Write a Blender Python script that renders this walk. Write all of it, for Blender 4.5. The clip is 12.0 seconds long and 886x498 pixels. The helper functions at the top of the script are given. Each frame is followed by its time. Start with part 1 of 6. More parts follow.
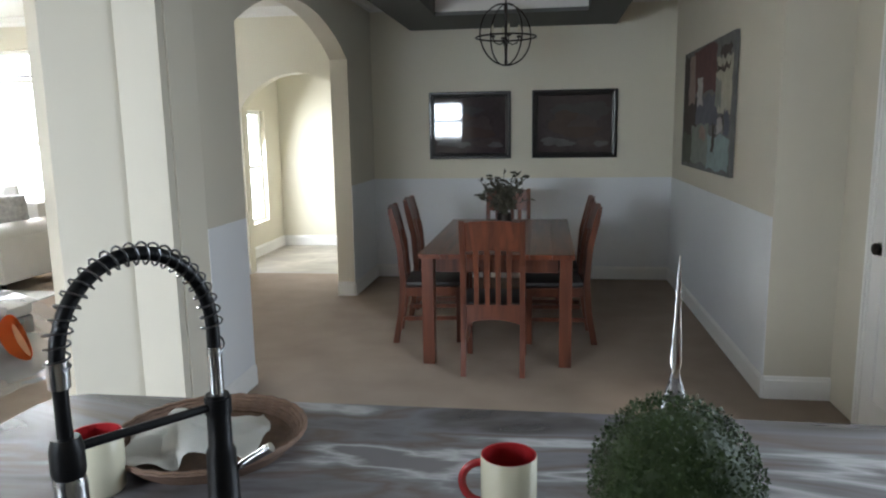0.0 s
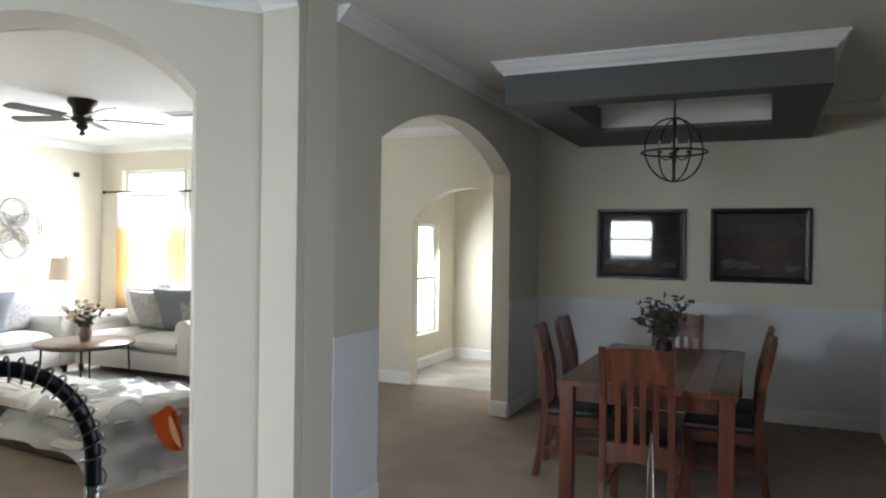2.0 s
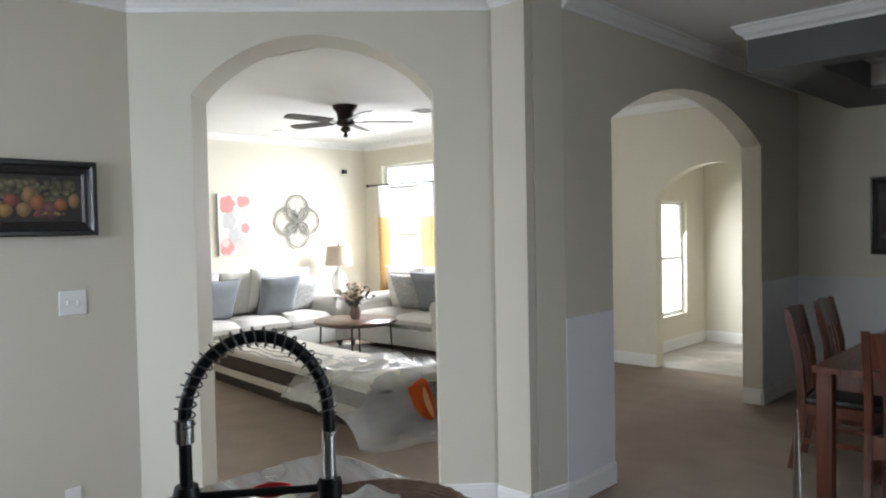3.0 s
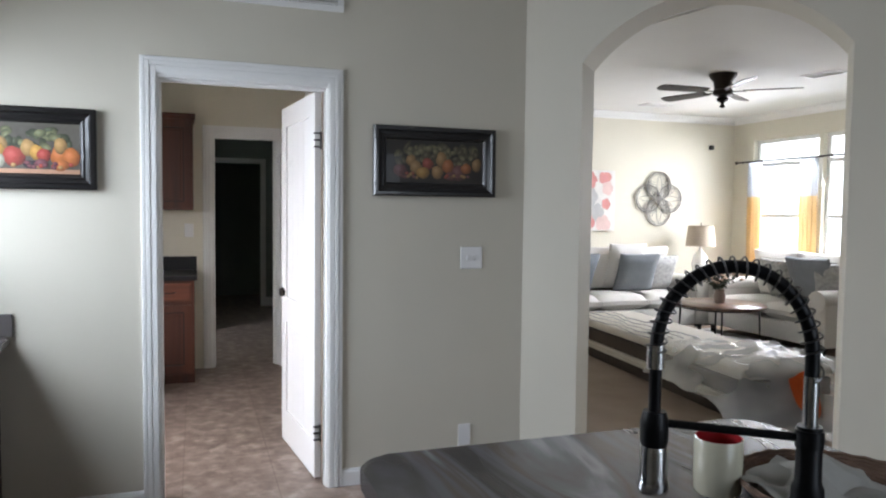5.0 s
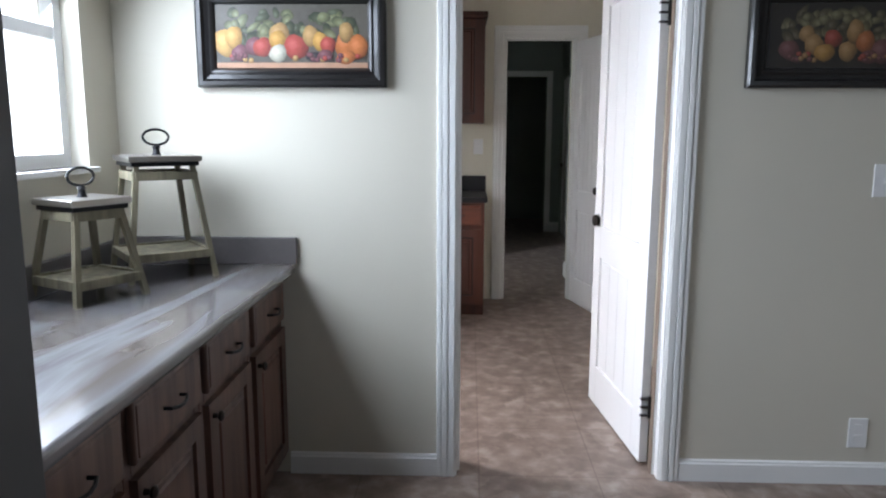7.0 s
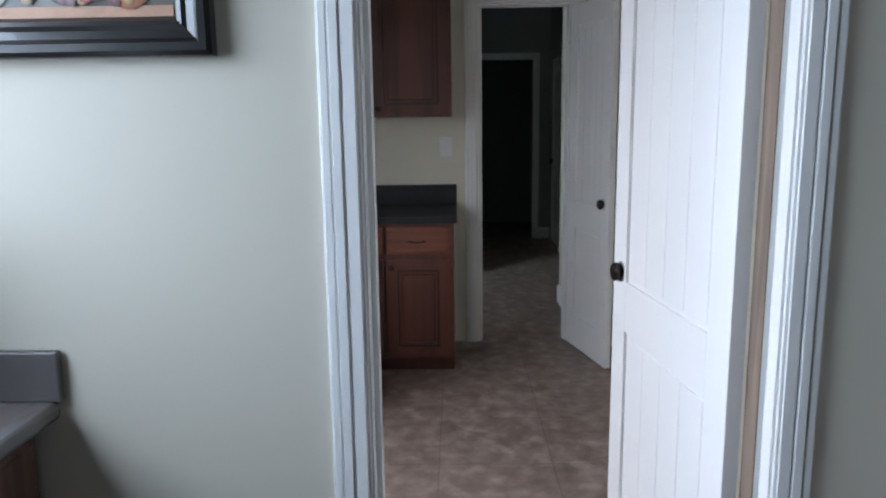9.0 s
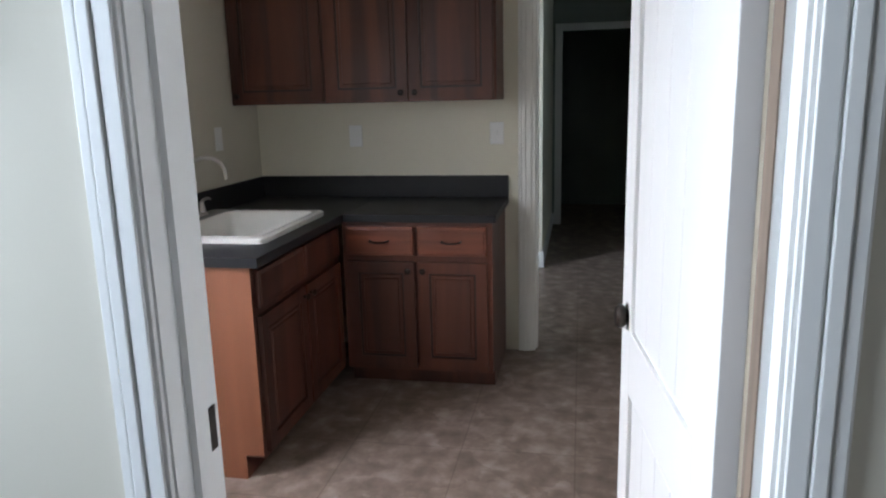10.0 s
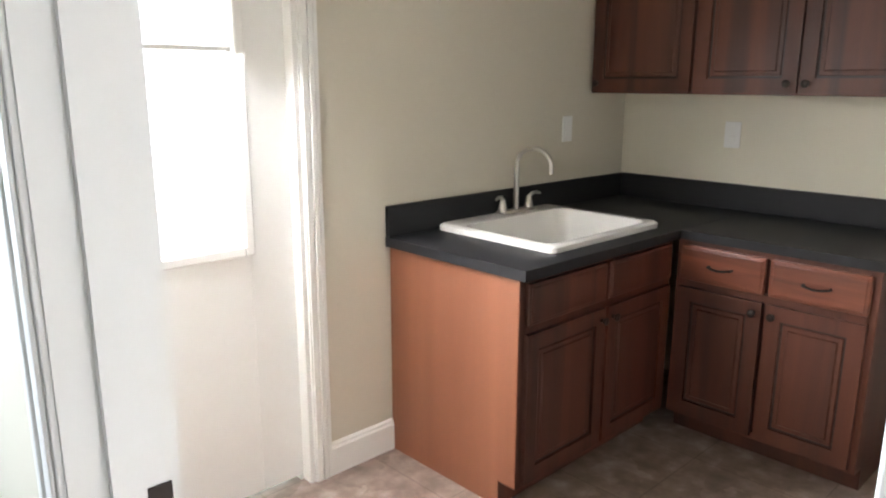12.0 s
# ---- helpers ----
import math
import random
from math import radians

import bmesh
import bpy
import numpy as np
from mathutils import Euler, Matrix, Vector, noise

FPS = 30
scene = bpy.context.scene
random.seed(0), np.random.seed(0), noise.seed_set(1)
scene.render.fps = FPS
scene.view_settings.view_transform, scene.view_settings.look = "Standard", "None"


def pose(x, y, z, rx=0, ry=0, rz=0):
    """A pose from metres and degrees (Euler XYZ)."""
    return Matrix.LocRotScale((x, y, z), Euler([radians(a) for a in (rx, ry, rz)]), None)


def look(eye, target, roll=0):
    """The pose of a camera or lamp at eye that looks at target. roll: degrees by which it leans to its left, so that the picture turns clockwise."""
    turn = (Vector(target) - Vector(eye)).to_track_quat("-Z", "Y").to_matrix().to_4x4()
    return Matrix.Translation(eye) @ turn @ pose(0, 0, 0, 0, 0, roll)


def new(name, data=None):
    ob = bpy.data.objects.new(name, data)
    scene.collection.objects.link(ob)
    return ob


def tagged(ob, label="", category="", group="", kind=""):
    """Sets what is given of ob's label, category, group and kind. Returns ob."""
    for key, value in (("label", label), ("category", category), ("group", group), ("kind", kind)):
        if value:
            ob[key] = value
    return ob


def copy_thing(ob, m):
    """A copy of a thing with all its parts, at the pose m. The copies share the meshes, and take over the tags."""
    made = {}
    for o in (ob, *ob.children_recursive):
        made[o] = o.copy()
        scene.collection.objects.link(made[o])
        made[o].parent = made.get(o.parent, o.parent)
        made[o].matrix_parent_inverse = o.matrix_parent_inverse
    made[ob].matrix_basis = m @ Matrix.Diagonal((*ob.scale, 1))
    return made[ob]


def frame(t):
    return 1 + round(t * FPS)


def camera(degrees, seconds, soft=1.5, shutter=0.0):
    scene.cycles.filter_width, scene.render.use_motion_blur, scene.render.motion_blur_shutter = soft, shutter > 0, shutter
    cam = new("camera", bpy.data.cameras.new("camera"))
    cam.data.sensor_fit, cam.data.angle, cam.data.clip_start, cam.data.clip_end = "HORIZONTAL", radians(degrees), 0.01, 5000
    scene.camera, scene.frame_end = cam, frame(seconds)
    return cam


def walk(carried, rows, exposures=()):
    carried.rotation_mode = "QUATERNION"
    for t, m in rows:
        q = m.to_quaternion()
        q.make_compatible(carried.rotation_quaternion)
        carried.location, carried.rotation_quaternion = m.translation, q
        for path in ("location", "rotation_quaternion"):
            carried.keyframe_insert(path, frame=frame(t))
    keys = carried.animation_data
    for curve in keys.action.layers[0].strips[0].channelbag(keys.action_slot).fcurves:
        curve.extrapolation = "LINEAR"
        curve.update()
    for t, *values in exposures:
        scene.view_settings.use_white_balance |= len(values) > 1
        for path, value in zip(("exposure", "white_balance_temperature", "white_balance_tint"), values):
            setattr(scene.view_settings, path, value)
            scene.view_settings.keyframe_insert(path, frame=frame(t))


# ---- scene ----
cam = camera(63.53, 12.0, 2.1)
PATH = [
    (0, 3.269, -0.058, 1.491, 80.44, 0.92, 8.11),
    (0.5, 3.389, -0.038, 1.474, 84.23, 0.73, 15.76),
    (1, 3.433, -0.001, 1.494, 86.21, 1.70, 23.47),
    (1.5, 3.502, 0.110, 1.504, 88.07, -0.23, 23.08),
    (2, 3.551, 0.252, 1.489, 89.61, -0.82, 24.04),
    (2.5, 3.613, 0.282, 1.482, 88.19, 1.02, 29.71),
    (3, 3.692, 0.220, 1.497, 88.19, 1.12, 43.83),
    (3.1, 3.725, 0.207, 1.482, 88.37, 0.81, 45.74),
    (3.2, 3.744, 0.210, 1.486, 88.23, 1.07, 47.97),
    (4.8, 3.640, 0.119, 1.415, 87.35, 0.04, 67.52),
    (5, 3.567, 0.065, 1.410, 86.98, -0.64, 70.86),
    (5.5, 3.363, -0.077, 1.358, 86.07, -0.33, 78.54),
    (6, 3.203, -0.096, 1.340, 83.48, 1.42, 85.64),
    (6.5, 2.945, 0.028, 1.349, 83.90, 1.25, 87.54),
    (7, 2.635, -0.048, 1.328, 80.76, -0.18, 92.11),
    (7.5, 2.343, -0.086, 1.330, 82.08, -0.12, 88.42),
    (7.7, 2.215, -0.081, 1.309, 81.41, 0.30, 87.85),
    (9.3, 1.156, 0.185, 1.369, 79.10, 0.80, 92.50),
    (9.5, 1.062, 0.275, 1.369, 78.37, 0.90, 93.89),
    (10, 0.831, 0.462, 1.420, 77.95, 1.39, 100.70),
    (10.5, 0.526, 0.478, 1.419, 77.63, 0.89, 107.39),
    (11, 0.355, 0.528, 1.420, 75.80, 1.27, 114.85),
    (11.5, 0.237, 0.675, 1.432, 76.44, 0.97, 127.05),
    (12, 0.193, 0.719, 1.442, 76.94, -0.15, 136.56),
]
walk(cam, [(t, pose(*p)) for t, *p in PATH],
     exposures=((0.0, 0.55, 6250, 10), (1.5, 0.25, 6250, 10), (2.5, 0.05, 6250, 10), (3.2, -0.25, 6350, 12), (4.8, -0.62, 6300, 14), (6.5, -0.65, 6150, 14), (7.7, -0.85, 6000, 13),
                (9.3, -1.15, 5700, 11), (9.7, -1.0, 5800, 11), (10.5, -0.05, 6350, 11), (11.2, 0.58, 6600, 12), (12.0, 0.22, 6550, 11)))

# ---- light ----
world = bpy.data.worlds.new("sky")
scene.world = world
world.use_nodes = True
wn, wl = world.node_tree.nodes, world.node_tree.links
sky = wn.new("ShaderNodeTexSky")
sky.sky_type, sky.sun_disc = "NISHITA", False
sky.sun_elevation, sky.sun_rotation = radians(40), radians(150)
wn["Background"].inputs["Strength"].default_value = 0.15
wl.new(sky.outputs["Color"], wn["Background"].inputs["Color"])
sun = new("sun", bpy.data.lights.new("sun", "SUN"))
sun.data.energy, sun.data.angle, sun.data.color = 1.0, radians(12), (1, 0.95, 0.88)
sun.matrix_world = look((0, 0, 0), (-0.35, 0.6, -0.6))


def window_light(name, at, target, w, h, watts, color=(0.93, 0.96, 1.0), spread=140):
    """Sky light that comes in by a window's opening."""
    ob = new(name, bpy.data.lights.new(name, "AREA"))
    ob.data.shape, ob.data.size, ob.data.size_y, ob.data.energy, ob.data.color = "RECTANGLE", w, h, watts, color
    ob.data.spread = radians(spread)
    ob.matrix_world = look(at, target)
    return ob


COOL = (0.80, 0.90, 1.0)
window_light("kitchen_window_light", (0.86, -1.47, 1.66), (0.86, 0.03, 0.50), 1.24, 0.86, 86, COOL, 160)
# Lamp of an unseen window, added to fill kitchen and dining from the east.
window_light("added_east_window_light", (4.93, 1.68, 1.25), (3.43, 1.68, 0.70), 1.40, 1.75, 26, COOL, 150)
window_light("living_window_light_a", (-3.49, 7.16, 1.58), (-3.49, 5.66, 0.95), 1.03, 1.62, 130)
window_light("living_window_light_b", (-2.41, 7.16, 1.58), (-2.41, 5.66, 0.95), 1.03, 1.62, 130)
window_light("foyer_window_light", (-0.28, 8.125, 1.07), (1.22, 8.125, 0.55), 0.66, 1.33, 44, (0.93, 0.96, 1.0), 165)
window_light("laundry_door_light", (-0.695, -1.48, 1.42), (-0.695, 0.02, 0.05), 0.5, 1.0, 76, (0.97, 0.97, 1.0), 155)
# Lamp in an unseen side window, added to brighten the hall wall's end.
window_light("added_side_room_light", (-3.04, -1.875, 1.5), (-4.2, -1.2, 1.1), 0.8, 1.2, 80, COOL)

# ---- materials ----


def material(name, color, rough=0.6, metal=0.0, vary=0.08, scale=6.0, fine=90.0, bump=0.05, dist=0.002, coat=0.0, other=None):
    """A node material: colour that varies at two scales, and a fine relief."""
    m = bpy.data.materials.new(name)
    m.use_nodes = True
    nt = m.node_tree
    n, l = nt.nodes, nt.links
    b = n["Principled BSDF"]
    b.inputs["Roughness"].default_value, b.inputs["Metallic"].default_value = rough, metal
    b.inputs["Coat Weight"].default_value = coat
    tc = n.new("ShaderNodeTexCoord")
    n1, n2 = n.new("ShaderNodeTexNoise"), n.new("ShaderNodeTexNoise")
    n1.inputs["Scale"].default_value, n1.inputs["Detail"].default_value = scale, 4
    n2.inputs["Scale"].default_value, n2.inputs["Detail"].default_value = fine, 3
    l.new(tc.outputs["Object"], n1.inputs["Vector"])
    l.new(tc.outputs["Object"], n2.inputs["Vector"])
    mix = n.new("ShaderNodeMix")
    mix.data_type = "RGBA"
    lo = tuple(c * (1 - vary) for c in color)
    hi = other or tuple(min(1, c * (1 + vary)) for c in color)
    mix.inputs["A"].default_value, mix.inputs["B"].default_value = (*lo, 1), (*hi, 1)
    ad = n.new("ShaderNodeMath")
    ad.operation = "MULTIPLY_ADD"
    ad.inputs[1].default_value = 0.35
    l.new(n2.outputs["Fac"], ad.inputs[0])
    l.new(n1.outputs["Fac"], ad.inputs[2])
    sb = n.new("ShaderNodeMath")
    sb.operation, sb.use_clamp = "SUBTRACT", True
    sb.inputs[1].default_value = 0.17
    l.new(ad.outputs[0], sb.inputs[0])
    l.new(sb.outputs[0], mix.inputs["Factor"])
    l.new(mix.outputs["Result"], b.inputs["Base Color"])
    if bump:
        bp = n.new("ShaderNodeBump")
        bp.inputs["Strength"].default_value, bp.inputs["Distance"].default_value = bump, dist
        l.new(n2.outputs["Fac"], bp.inputs["Height"])
        l.new(bp.outputs["Normal"], b.inputs["Normal"])
    return m


def wood(name, dark, light, rough=0.4, axis=2, scale=14.0, coat=0.15):
    """Grained wood, the grain along an axis of the object."""
    m = material(name, light, rough, 0, 0.1, 5, 120, 0.04, 0.001, coat)
    n, l = m.node_tree.nodes, m.node_tree.links
    tc = n["Texture Coordinate"]
    mp = n.new("ShaderNodeMapping")
    sc = [scale, scale, scale]
    sc[axis] = scale * 0.07
    mp.inputs["Scale"].default_value = sc
    nz = n.new("ShaderNodeTexNoise")
    nz.inputs["Scale"].default_value, nz.inputs["Detail"].default_value, nz.inputs["Distortion"].default_value = 1.6, 7, 0.7
    cr = n.new("ShaderNodeValToRGB")
    cr.color_ramp.elements[0].position, cr.color_ramp.elements[0].color = 0.3, (*dark, 1)
    cr.color_ramp.elements[1].position, cr.color_ramp.elements[1].color = 0.68, (*light, 1)
    oi = n.new("ShaderNodeObjectInfo")
    hs = n.new("ShaderNodeHueSaturation")
    mr = n.new("ShaderNodeMapRange")
    mr.inputs["To Min"].default_value, mr.inputs["To Max"].default_value = 0.85, 1.15
    l.new(oi.outputs["Random"], mr.inputs["Value"])
    l.new(mr.outputs["Result"], hs.inputs["Value"])
    l.new(tc.outputs["Object"], mp.inputs["Vector"])
    l.new(mp.outputs["Vector"], nz.inputs["Vector"])
    l.new(nz.outputs["Fac"], cr.inputs["Fac"])
    l.new(cr.outputs["Color"], hs.inputs["Color"])
    l.new(hs.outputs["Color"], n["Principled BSDF"].inputs["Base Color"])
    return m


def ramped(name, stops, rough, build, coat=0.0, bump=0.0):
    """A material whose colour ramp is driven by build(nodes, links, vector)."""
    m = bpy.data.materials.new(name)
    m.use_nodes = True
    n, l = m.node_tree.nodes, m.node_tree.links
    b = n["Principled BSDF"]
    b.inputs["Roughness"].default_value, b.inputs["Coat Weight"].default_value = rough, coat
    tc = n.new("ShaderNodeTexCoord")
    fac = build(n, l, tc.outputs["Object"])
    cr = n.new("ShaderNodeValToRGB")
    e = cr.color_ramp.elements
    while len(e) < len(stops):
        e.new(0.5)
    for k, (p, c) in zip(e, stops):
        k.position, k.color = p, (*c, 1)
    l.new(fac, cr.inputs["Fac"])
    l.new(cr.outputs["Color"], b.inputs["Base Color"])
    if bump:
        bp = n.new("ShaderNodeBump")
        bp.inputs["Strength"].default_value, bp.inputs["Distance"].default_value = bump, 0.003
        l.new(fac, bp.inputs["Height"])
        l.new(bp.outputs["Normal"], b.inputs["Normal"])
    return m


def streaks(scale, stretch, distortion, turn=0.5):
    def build(n, l, v):
        mp = n.new("ShaderNodeMapping")
        mp.inputs["Rotation"].default_value = (0, 0, turn)
        mp.inputs["Scale"].default_value = (scale * stretch, scale, scale)
        l.new(v, mp.inputs["Vector"])
        nz = n.new("ShaderNodeTexNoise")
        nz.inputs["Scale"].default_value, nz.inputs["Detail"].default_value, nz.inputs["Distortion"].default_value = 1.0, 6, distortion
        l.new(mp.outputs["Vector"], nz.inputs["Vector"])
        return nz.outputs["Fac"]
    return build


def flagged(scale, stone=0.42):
    """Blotches like worn flagstones: uneven cells under a soft cloud."""
    def build(n, l, v):
        cloud, warp, off, cell, bw, fac = (n.new("ShaderNode" + k) for k in ("TexNoise", "TexNoise", "VectorMath", "TexVoronoi", "RGBToBW", "Mix"))
        cloud.inputs["Scale"].default_value, cloud.inputs["Detail"].default_value = scale * 1.3, 6
        warp.inputs["Scale"].default_value, warp.inputs["Detail"].default_value = scale * 0.9, 4
        off.operation = "MULTIPLY_ADD"
        off.inputs[1].default_value = (0.22, 0.22, 0.22)
        cell.inputs["Scale"].default_value = scale
        l.new(v, cloud.inputs["Vector"])
        l.new(v, warp.inputs["Vector"])
        l.new(warp.outputs["Color"], off.inputs[0])
        l.new(v, off.inputs[2])
        l.new(off.outputs[0], cell.inputs["Vector"])
        l.new(cell.outputs["Color"], bw.inputs["Color"])
        fac.inputs["Factor"].default_value = stone
        l.new(cloud.outputs["Fac"], fac.inputs["A"])
        l.new(bw.outputs["Val"], fac.inputs["B"])
        return fac.outputs["Result"]
    return build


def tile_joints(m, size):
    """Faint printed joints over a floor material's colour."""
    n, l = m.node_tree.nodes, m.node_tree.links
    br, mx = n.new("ShaderNodeTexBrick"), n.new("ShaderNodeMix")
    br.offset = 0.0
    for k, v in (("Scale", 1.0), ("Brick Width", size), ("Row Height", size), ("Mortar Size", 0.004), ("Mortar Smooth", 0.6)):
        br.inputs[k].default_value = v
    mx.data_type, mx.blend_type = "RGBA", "MULTIPLY"
    mx.inputs["B"].default_value = (0.72, 0.70, 0.68, 1)
    l.new(n["Texture Coordinate"].outputs["Object"], br.inputs["Vector"])
    l.new(br.outputs["Fac"], mx.inputs["Factor"])
    l.new(n["Color Ramp"].outputs["Color"], mx.inputs["A"])
    l.new(mx.outputs["Result"], n["Principled BSDF"].inputs["Base Color"])


WALL = material("beige_wall_paint", (0.60, 0.565, 0.475), 0.75, 0, 0.03, 2.5, 160, 0.08, 0.001)
WALL_L = material("cream_wall_paint", (0.70, 0.665, 0.555), 0.75, 0, 0.03, 2.5, 160, 0.08, 0.001)
# Grey-green hall paint, with the gloom of hall and closet put into it.
WALL_H = material("grey_green_shaded_paint", (0.28, 0.31, 0.285), 0.8, 0, 0.04, 2.5, 160, 0.08, 0.001)
WAINSCOT_W = material("white_wainscot_paint", (0.72, 0.74, 0.76), 0.6, 0, 0.03, 3, 160, 0.05, 0.001)
WHITE = material("white_trim_paint", (0.80, 0.80, 0.78), 0.4, 0, 0.02, 4, 140, 0.03, 0.001)
DOOR_W = material("white_door_paint", (0.80, 0.80, 0.79), 0.42, 0, 0.03, 3, 60, 0.06, 0.001)
CEIL = material("white_ceiling_texture", (0.74, 0.73, 0.70), 0.9, 0, 0.04, 3, 220, 0.25, 0.004)
GREYP = material("dark_grey_tray_paint", (0.10, 0.105, 0.10), 0.7, 0, 0.06, 3, 120, 0.06, 0.001)
CARPET = material("brown_beige_carpet", (0.25, 0.19, 0.145), 1.0, 0, 0.18, 3.0, 260, 0.6, 0.006, 0, (0.34, 0.27, 0.21))
RUGM = material("pale_grey_rug", (0.50, 0.50, 0.49), 1.0, 0, 0.25, 5, 150, 0.5, 0.006)
STONE = ramped("stone_look_vinyl", [(0.28, (0.135, 0.098, 0.078)), (0.45, (0.205, 0.152, 0.124)), (0.55, (0.265, 0.20, 0.165)), (0.70, (0.38, 0.31, 0.265))],
               0.42, flagged(8.5, 0.17), 0.0, 0.08)
tile_joints(STONE, 0.46)
FOYER_T = ramped("pale_tile_vinyl", [(0.3, (0.17, 0.15, 0.12)), (0.5, (0.27, 0.245, 0.20)), (0.7, (0.40, 0.37, 0.31))], 0.35, streaks(3, 0.6, 1.0), 0.0, 0.1)
MARBLE = ramped("swirled_stone_laminate", [(0.25, (0.045, 0.042, 0.047)), (0.38, (0.105, 0.092, 0.088)), (0.47, (0.165, 0.160, 0.168)), (0.535, (0.138, 0.116, 0.103)),
                                           (0.585, (0.235, 0.233, 0.24)), (0.63, (0.16, 0.152, 0.155)), (0.75, (0.31, 0.30, 0.295))],
                0.22, streaks(2.7, 0.25, 1.0, 0.28), 0.3)
MARBLE_B = ramped("veined_stone_laminate", [(0.26, (0.030, 0.028, 0.033)), (0.40, (0.095, 0.085, 0.083)), (0.48, (0.165, 0.160, 0.17)), (0.53, (0.135, 0.110, 0.098)),
                                            (0.575, (0.20, 0.196, 0.205)), (0.61, (0.43, 0.43, 0.43)), (0.65, (0.17, 0.16, 0.165))],
                  0.22, streaks(2.9, 0.36, 1.4, 0.75), 0.3)
SPLASHM = material("grey_brown_laminate", (0.125, 0.112, 0.108), 0.35, 0, 0.25, 5, 60, 0.03, 0.001)
SLATE = material("black_slate_laminate", (0.014, 0.0145, 0.017), 0.48, 0, 0.3, 8, 90, 0.05, 0.001)
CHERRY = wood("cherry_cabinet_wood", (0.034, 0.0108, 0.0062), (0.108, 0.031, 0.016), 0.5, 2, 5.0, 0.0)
GLAZE = wood("dark_glazed_groove", (0.010, 0.004, 0.003), (0.028, 0.010, 0.007), 0.5, 2, 14.0, 0.05)
DARKSPRING = material("blackened_spring_steel", (0.16, 0.16, 0.165), 0.3, 1.0, 0.1, 8, 120, 0.02, 0.001)
SLATE.node_tree.nodes["Principled BSDF"].inputs["Specular IOR Level"].default_value = 0.3
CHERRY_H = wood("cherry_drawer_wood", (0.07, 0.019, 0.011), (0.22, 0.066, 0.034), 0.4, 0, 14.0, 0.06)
# Warmer orange cherry, lightened further for the door light on the end panel.
CHERRY_P = wood("cherry_lit_side_panel", (0.205, 0.072, 0.035), (0.262, 0.098, 0.050), 0.5, 2, 3.2, 0.03)
BROWNCAB = wood("brown_cabinet_wood", (0.050, 0.024, 0.016), (0.15, 0.080, 0.058), 0.45, 2, 14.0, 0.05)
OAKRED = wood("red_brown_table_wood", (0.062, 0.016, 0.008), (0.20, 0.056, 0.024), 0.28, 1, 12, 0.3)
OAKRED_V = wood("red_brown_chair_wood", (0.055, 0.016, 0.0085), (0.165, 0.049, 0.023), 0.32, 2, 12, 0.3)
COFFEE = wood("walnut_table_wood", (0.05, 0.025, 0.015), (0.17, 0.09, 0.05), 0.3, 0, 10, 0.2)
WEATHERED = wood("weathered_grey_wood", (0.082, 0.071, 0.045), (0.205, 0.18, 0.115), 0.7, 2, 16, 0)
JAMBSHADE = wood("shaded_jamb_wood", (0.13, 0.095, 0.07), (0.25, 0.185, 0.135), 0.7, 2, 16, 0)
LEATHER = material("black_leather", (0.018, 0.015, 0.014), 0.45, 0, 0.3, 12, 160, 0.2, 0.001)
FABRIC = material("off_white_sofa_fabric", (0.66, 0.64, 0.60), 0.95, 0, 0.06, 6, 260, 0.3, 0.002)
GREYF = material("slate_grey_cushion_fabric", (0.22, 0.24, 0.26), 0.95, 0, 0.15, 9, 240, 0.3, 0.002)
PATTERN = material("patterned_cushion_fabric", (0.30, 0.31, 0.31), 0.95, 0, 0.5, 26, 240, 0.3, 0.002, 0, (0.62, 0.61, 0.58))
OCHRE = material("ochre_curtain_fabric", (0.62, 0.46, 0.24), 0.9, 0, 0.12, 5, 200, 0.2, 0.002)
GREYC = material("grey_curtain_fabric", (0.50, 0.52, 0.54), 0.9, 0, 0.12, 5, 200, 0.2, 0.002)
SHADE = material("linen_lampshade", (0.50, 0.42, 0.33), 0.9, 0, 0.1, 8, 220, 0.2, 0.001)
BLACKM = material("matte_black_metal", (0.012, 0.012, 0.013), 0.38, 0.6, 0.3, 10, 120, 0.03, 0.001)
BRONZE = material("dark_bronze_metal", (0.035, 0.028, 0.024), 0.42, 0.8, 0.3, 10, 120, 0.03, 0.001)
CHROME = material("brushed_chrome", (0.62, 0.62, 0.62), 0.2, 1.0, 0.05, 8, 120, 0.02, 0.001)
NICKEL = material("brushed_nickel", (0.50, 0.48, 0.45), 0.3, 1.0, 0.06, 8, 120, 0.02, 0.001)
FRAMEB = material("black_frame_lacquer", (0.012, 0.011, 0.011), 0.28, 0, 0.3, 14, 120, 0.06, 0.001, 0.3)
CERAMIC = material("cream_ceramic", (0.66, 0.62, 0.47), 0.25, 0, 0.04, 6, 90, 0.02, 0.001, 0.3)
REDGLAZE = material("red_glaze", (0.33, 0.018, 0.022), 0.25, 0, 0.12, 6, 90, 0.02, 0.001, 0.3)
SINKW = material("white_sink_acrylic", (0.80, 0.79, 0.76), 0.22, 0, 0.02, 6, 90, 0.01, 0.001, 0.3)
PLATE = material("white_plastic", (0.78, 0.78, 0.77), 0.4, 0, 0.02, 8, 90, 0.0)
APPL = material("black_appliance_enamel", (0.008, 0.009, 0.009), 0.5, 0, 0.15, 6, 120, 0.03, 0.001)
APPL.node_tree.nodes["Principled BSDF"].inputs["Specular IOR Level"].default_value = 0.2
LEAF = material("green_box_leaves", (0.016, 0.042, 0.008), 0.6, 0, 0.5, 25, 160, 0.2, 0.002, 0, (0.060, 0.105, 0.022))
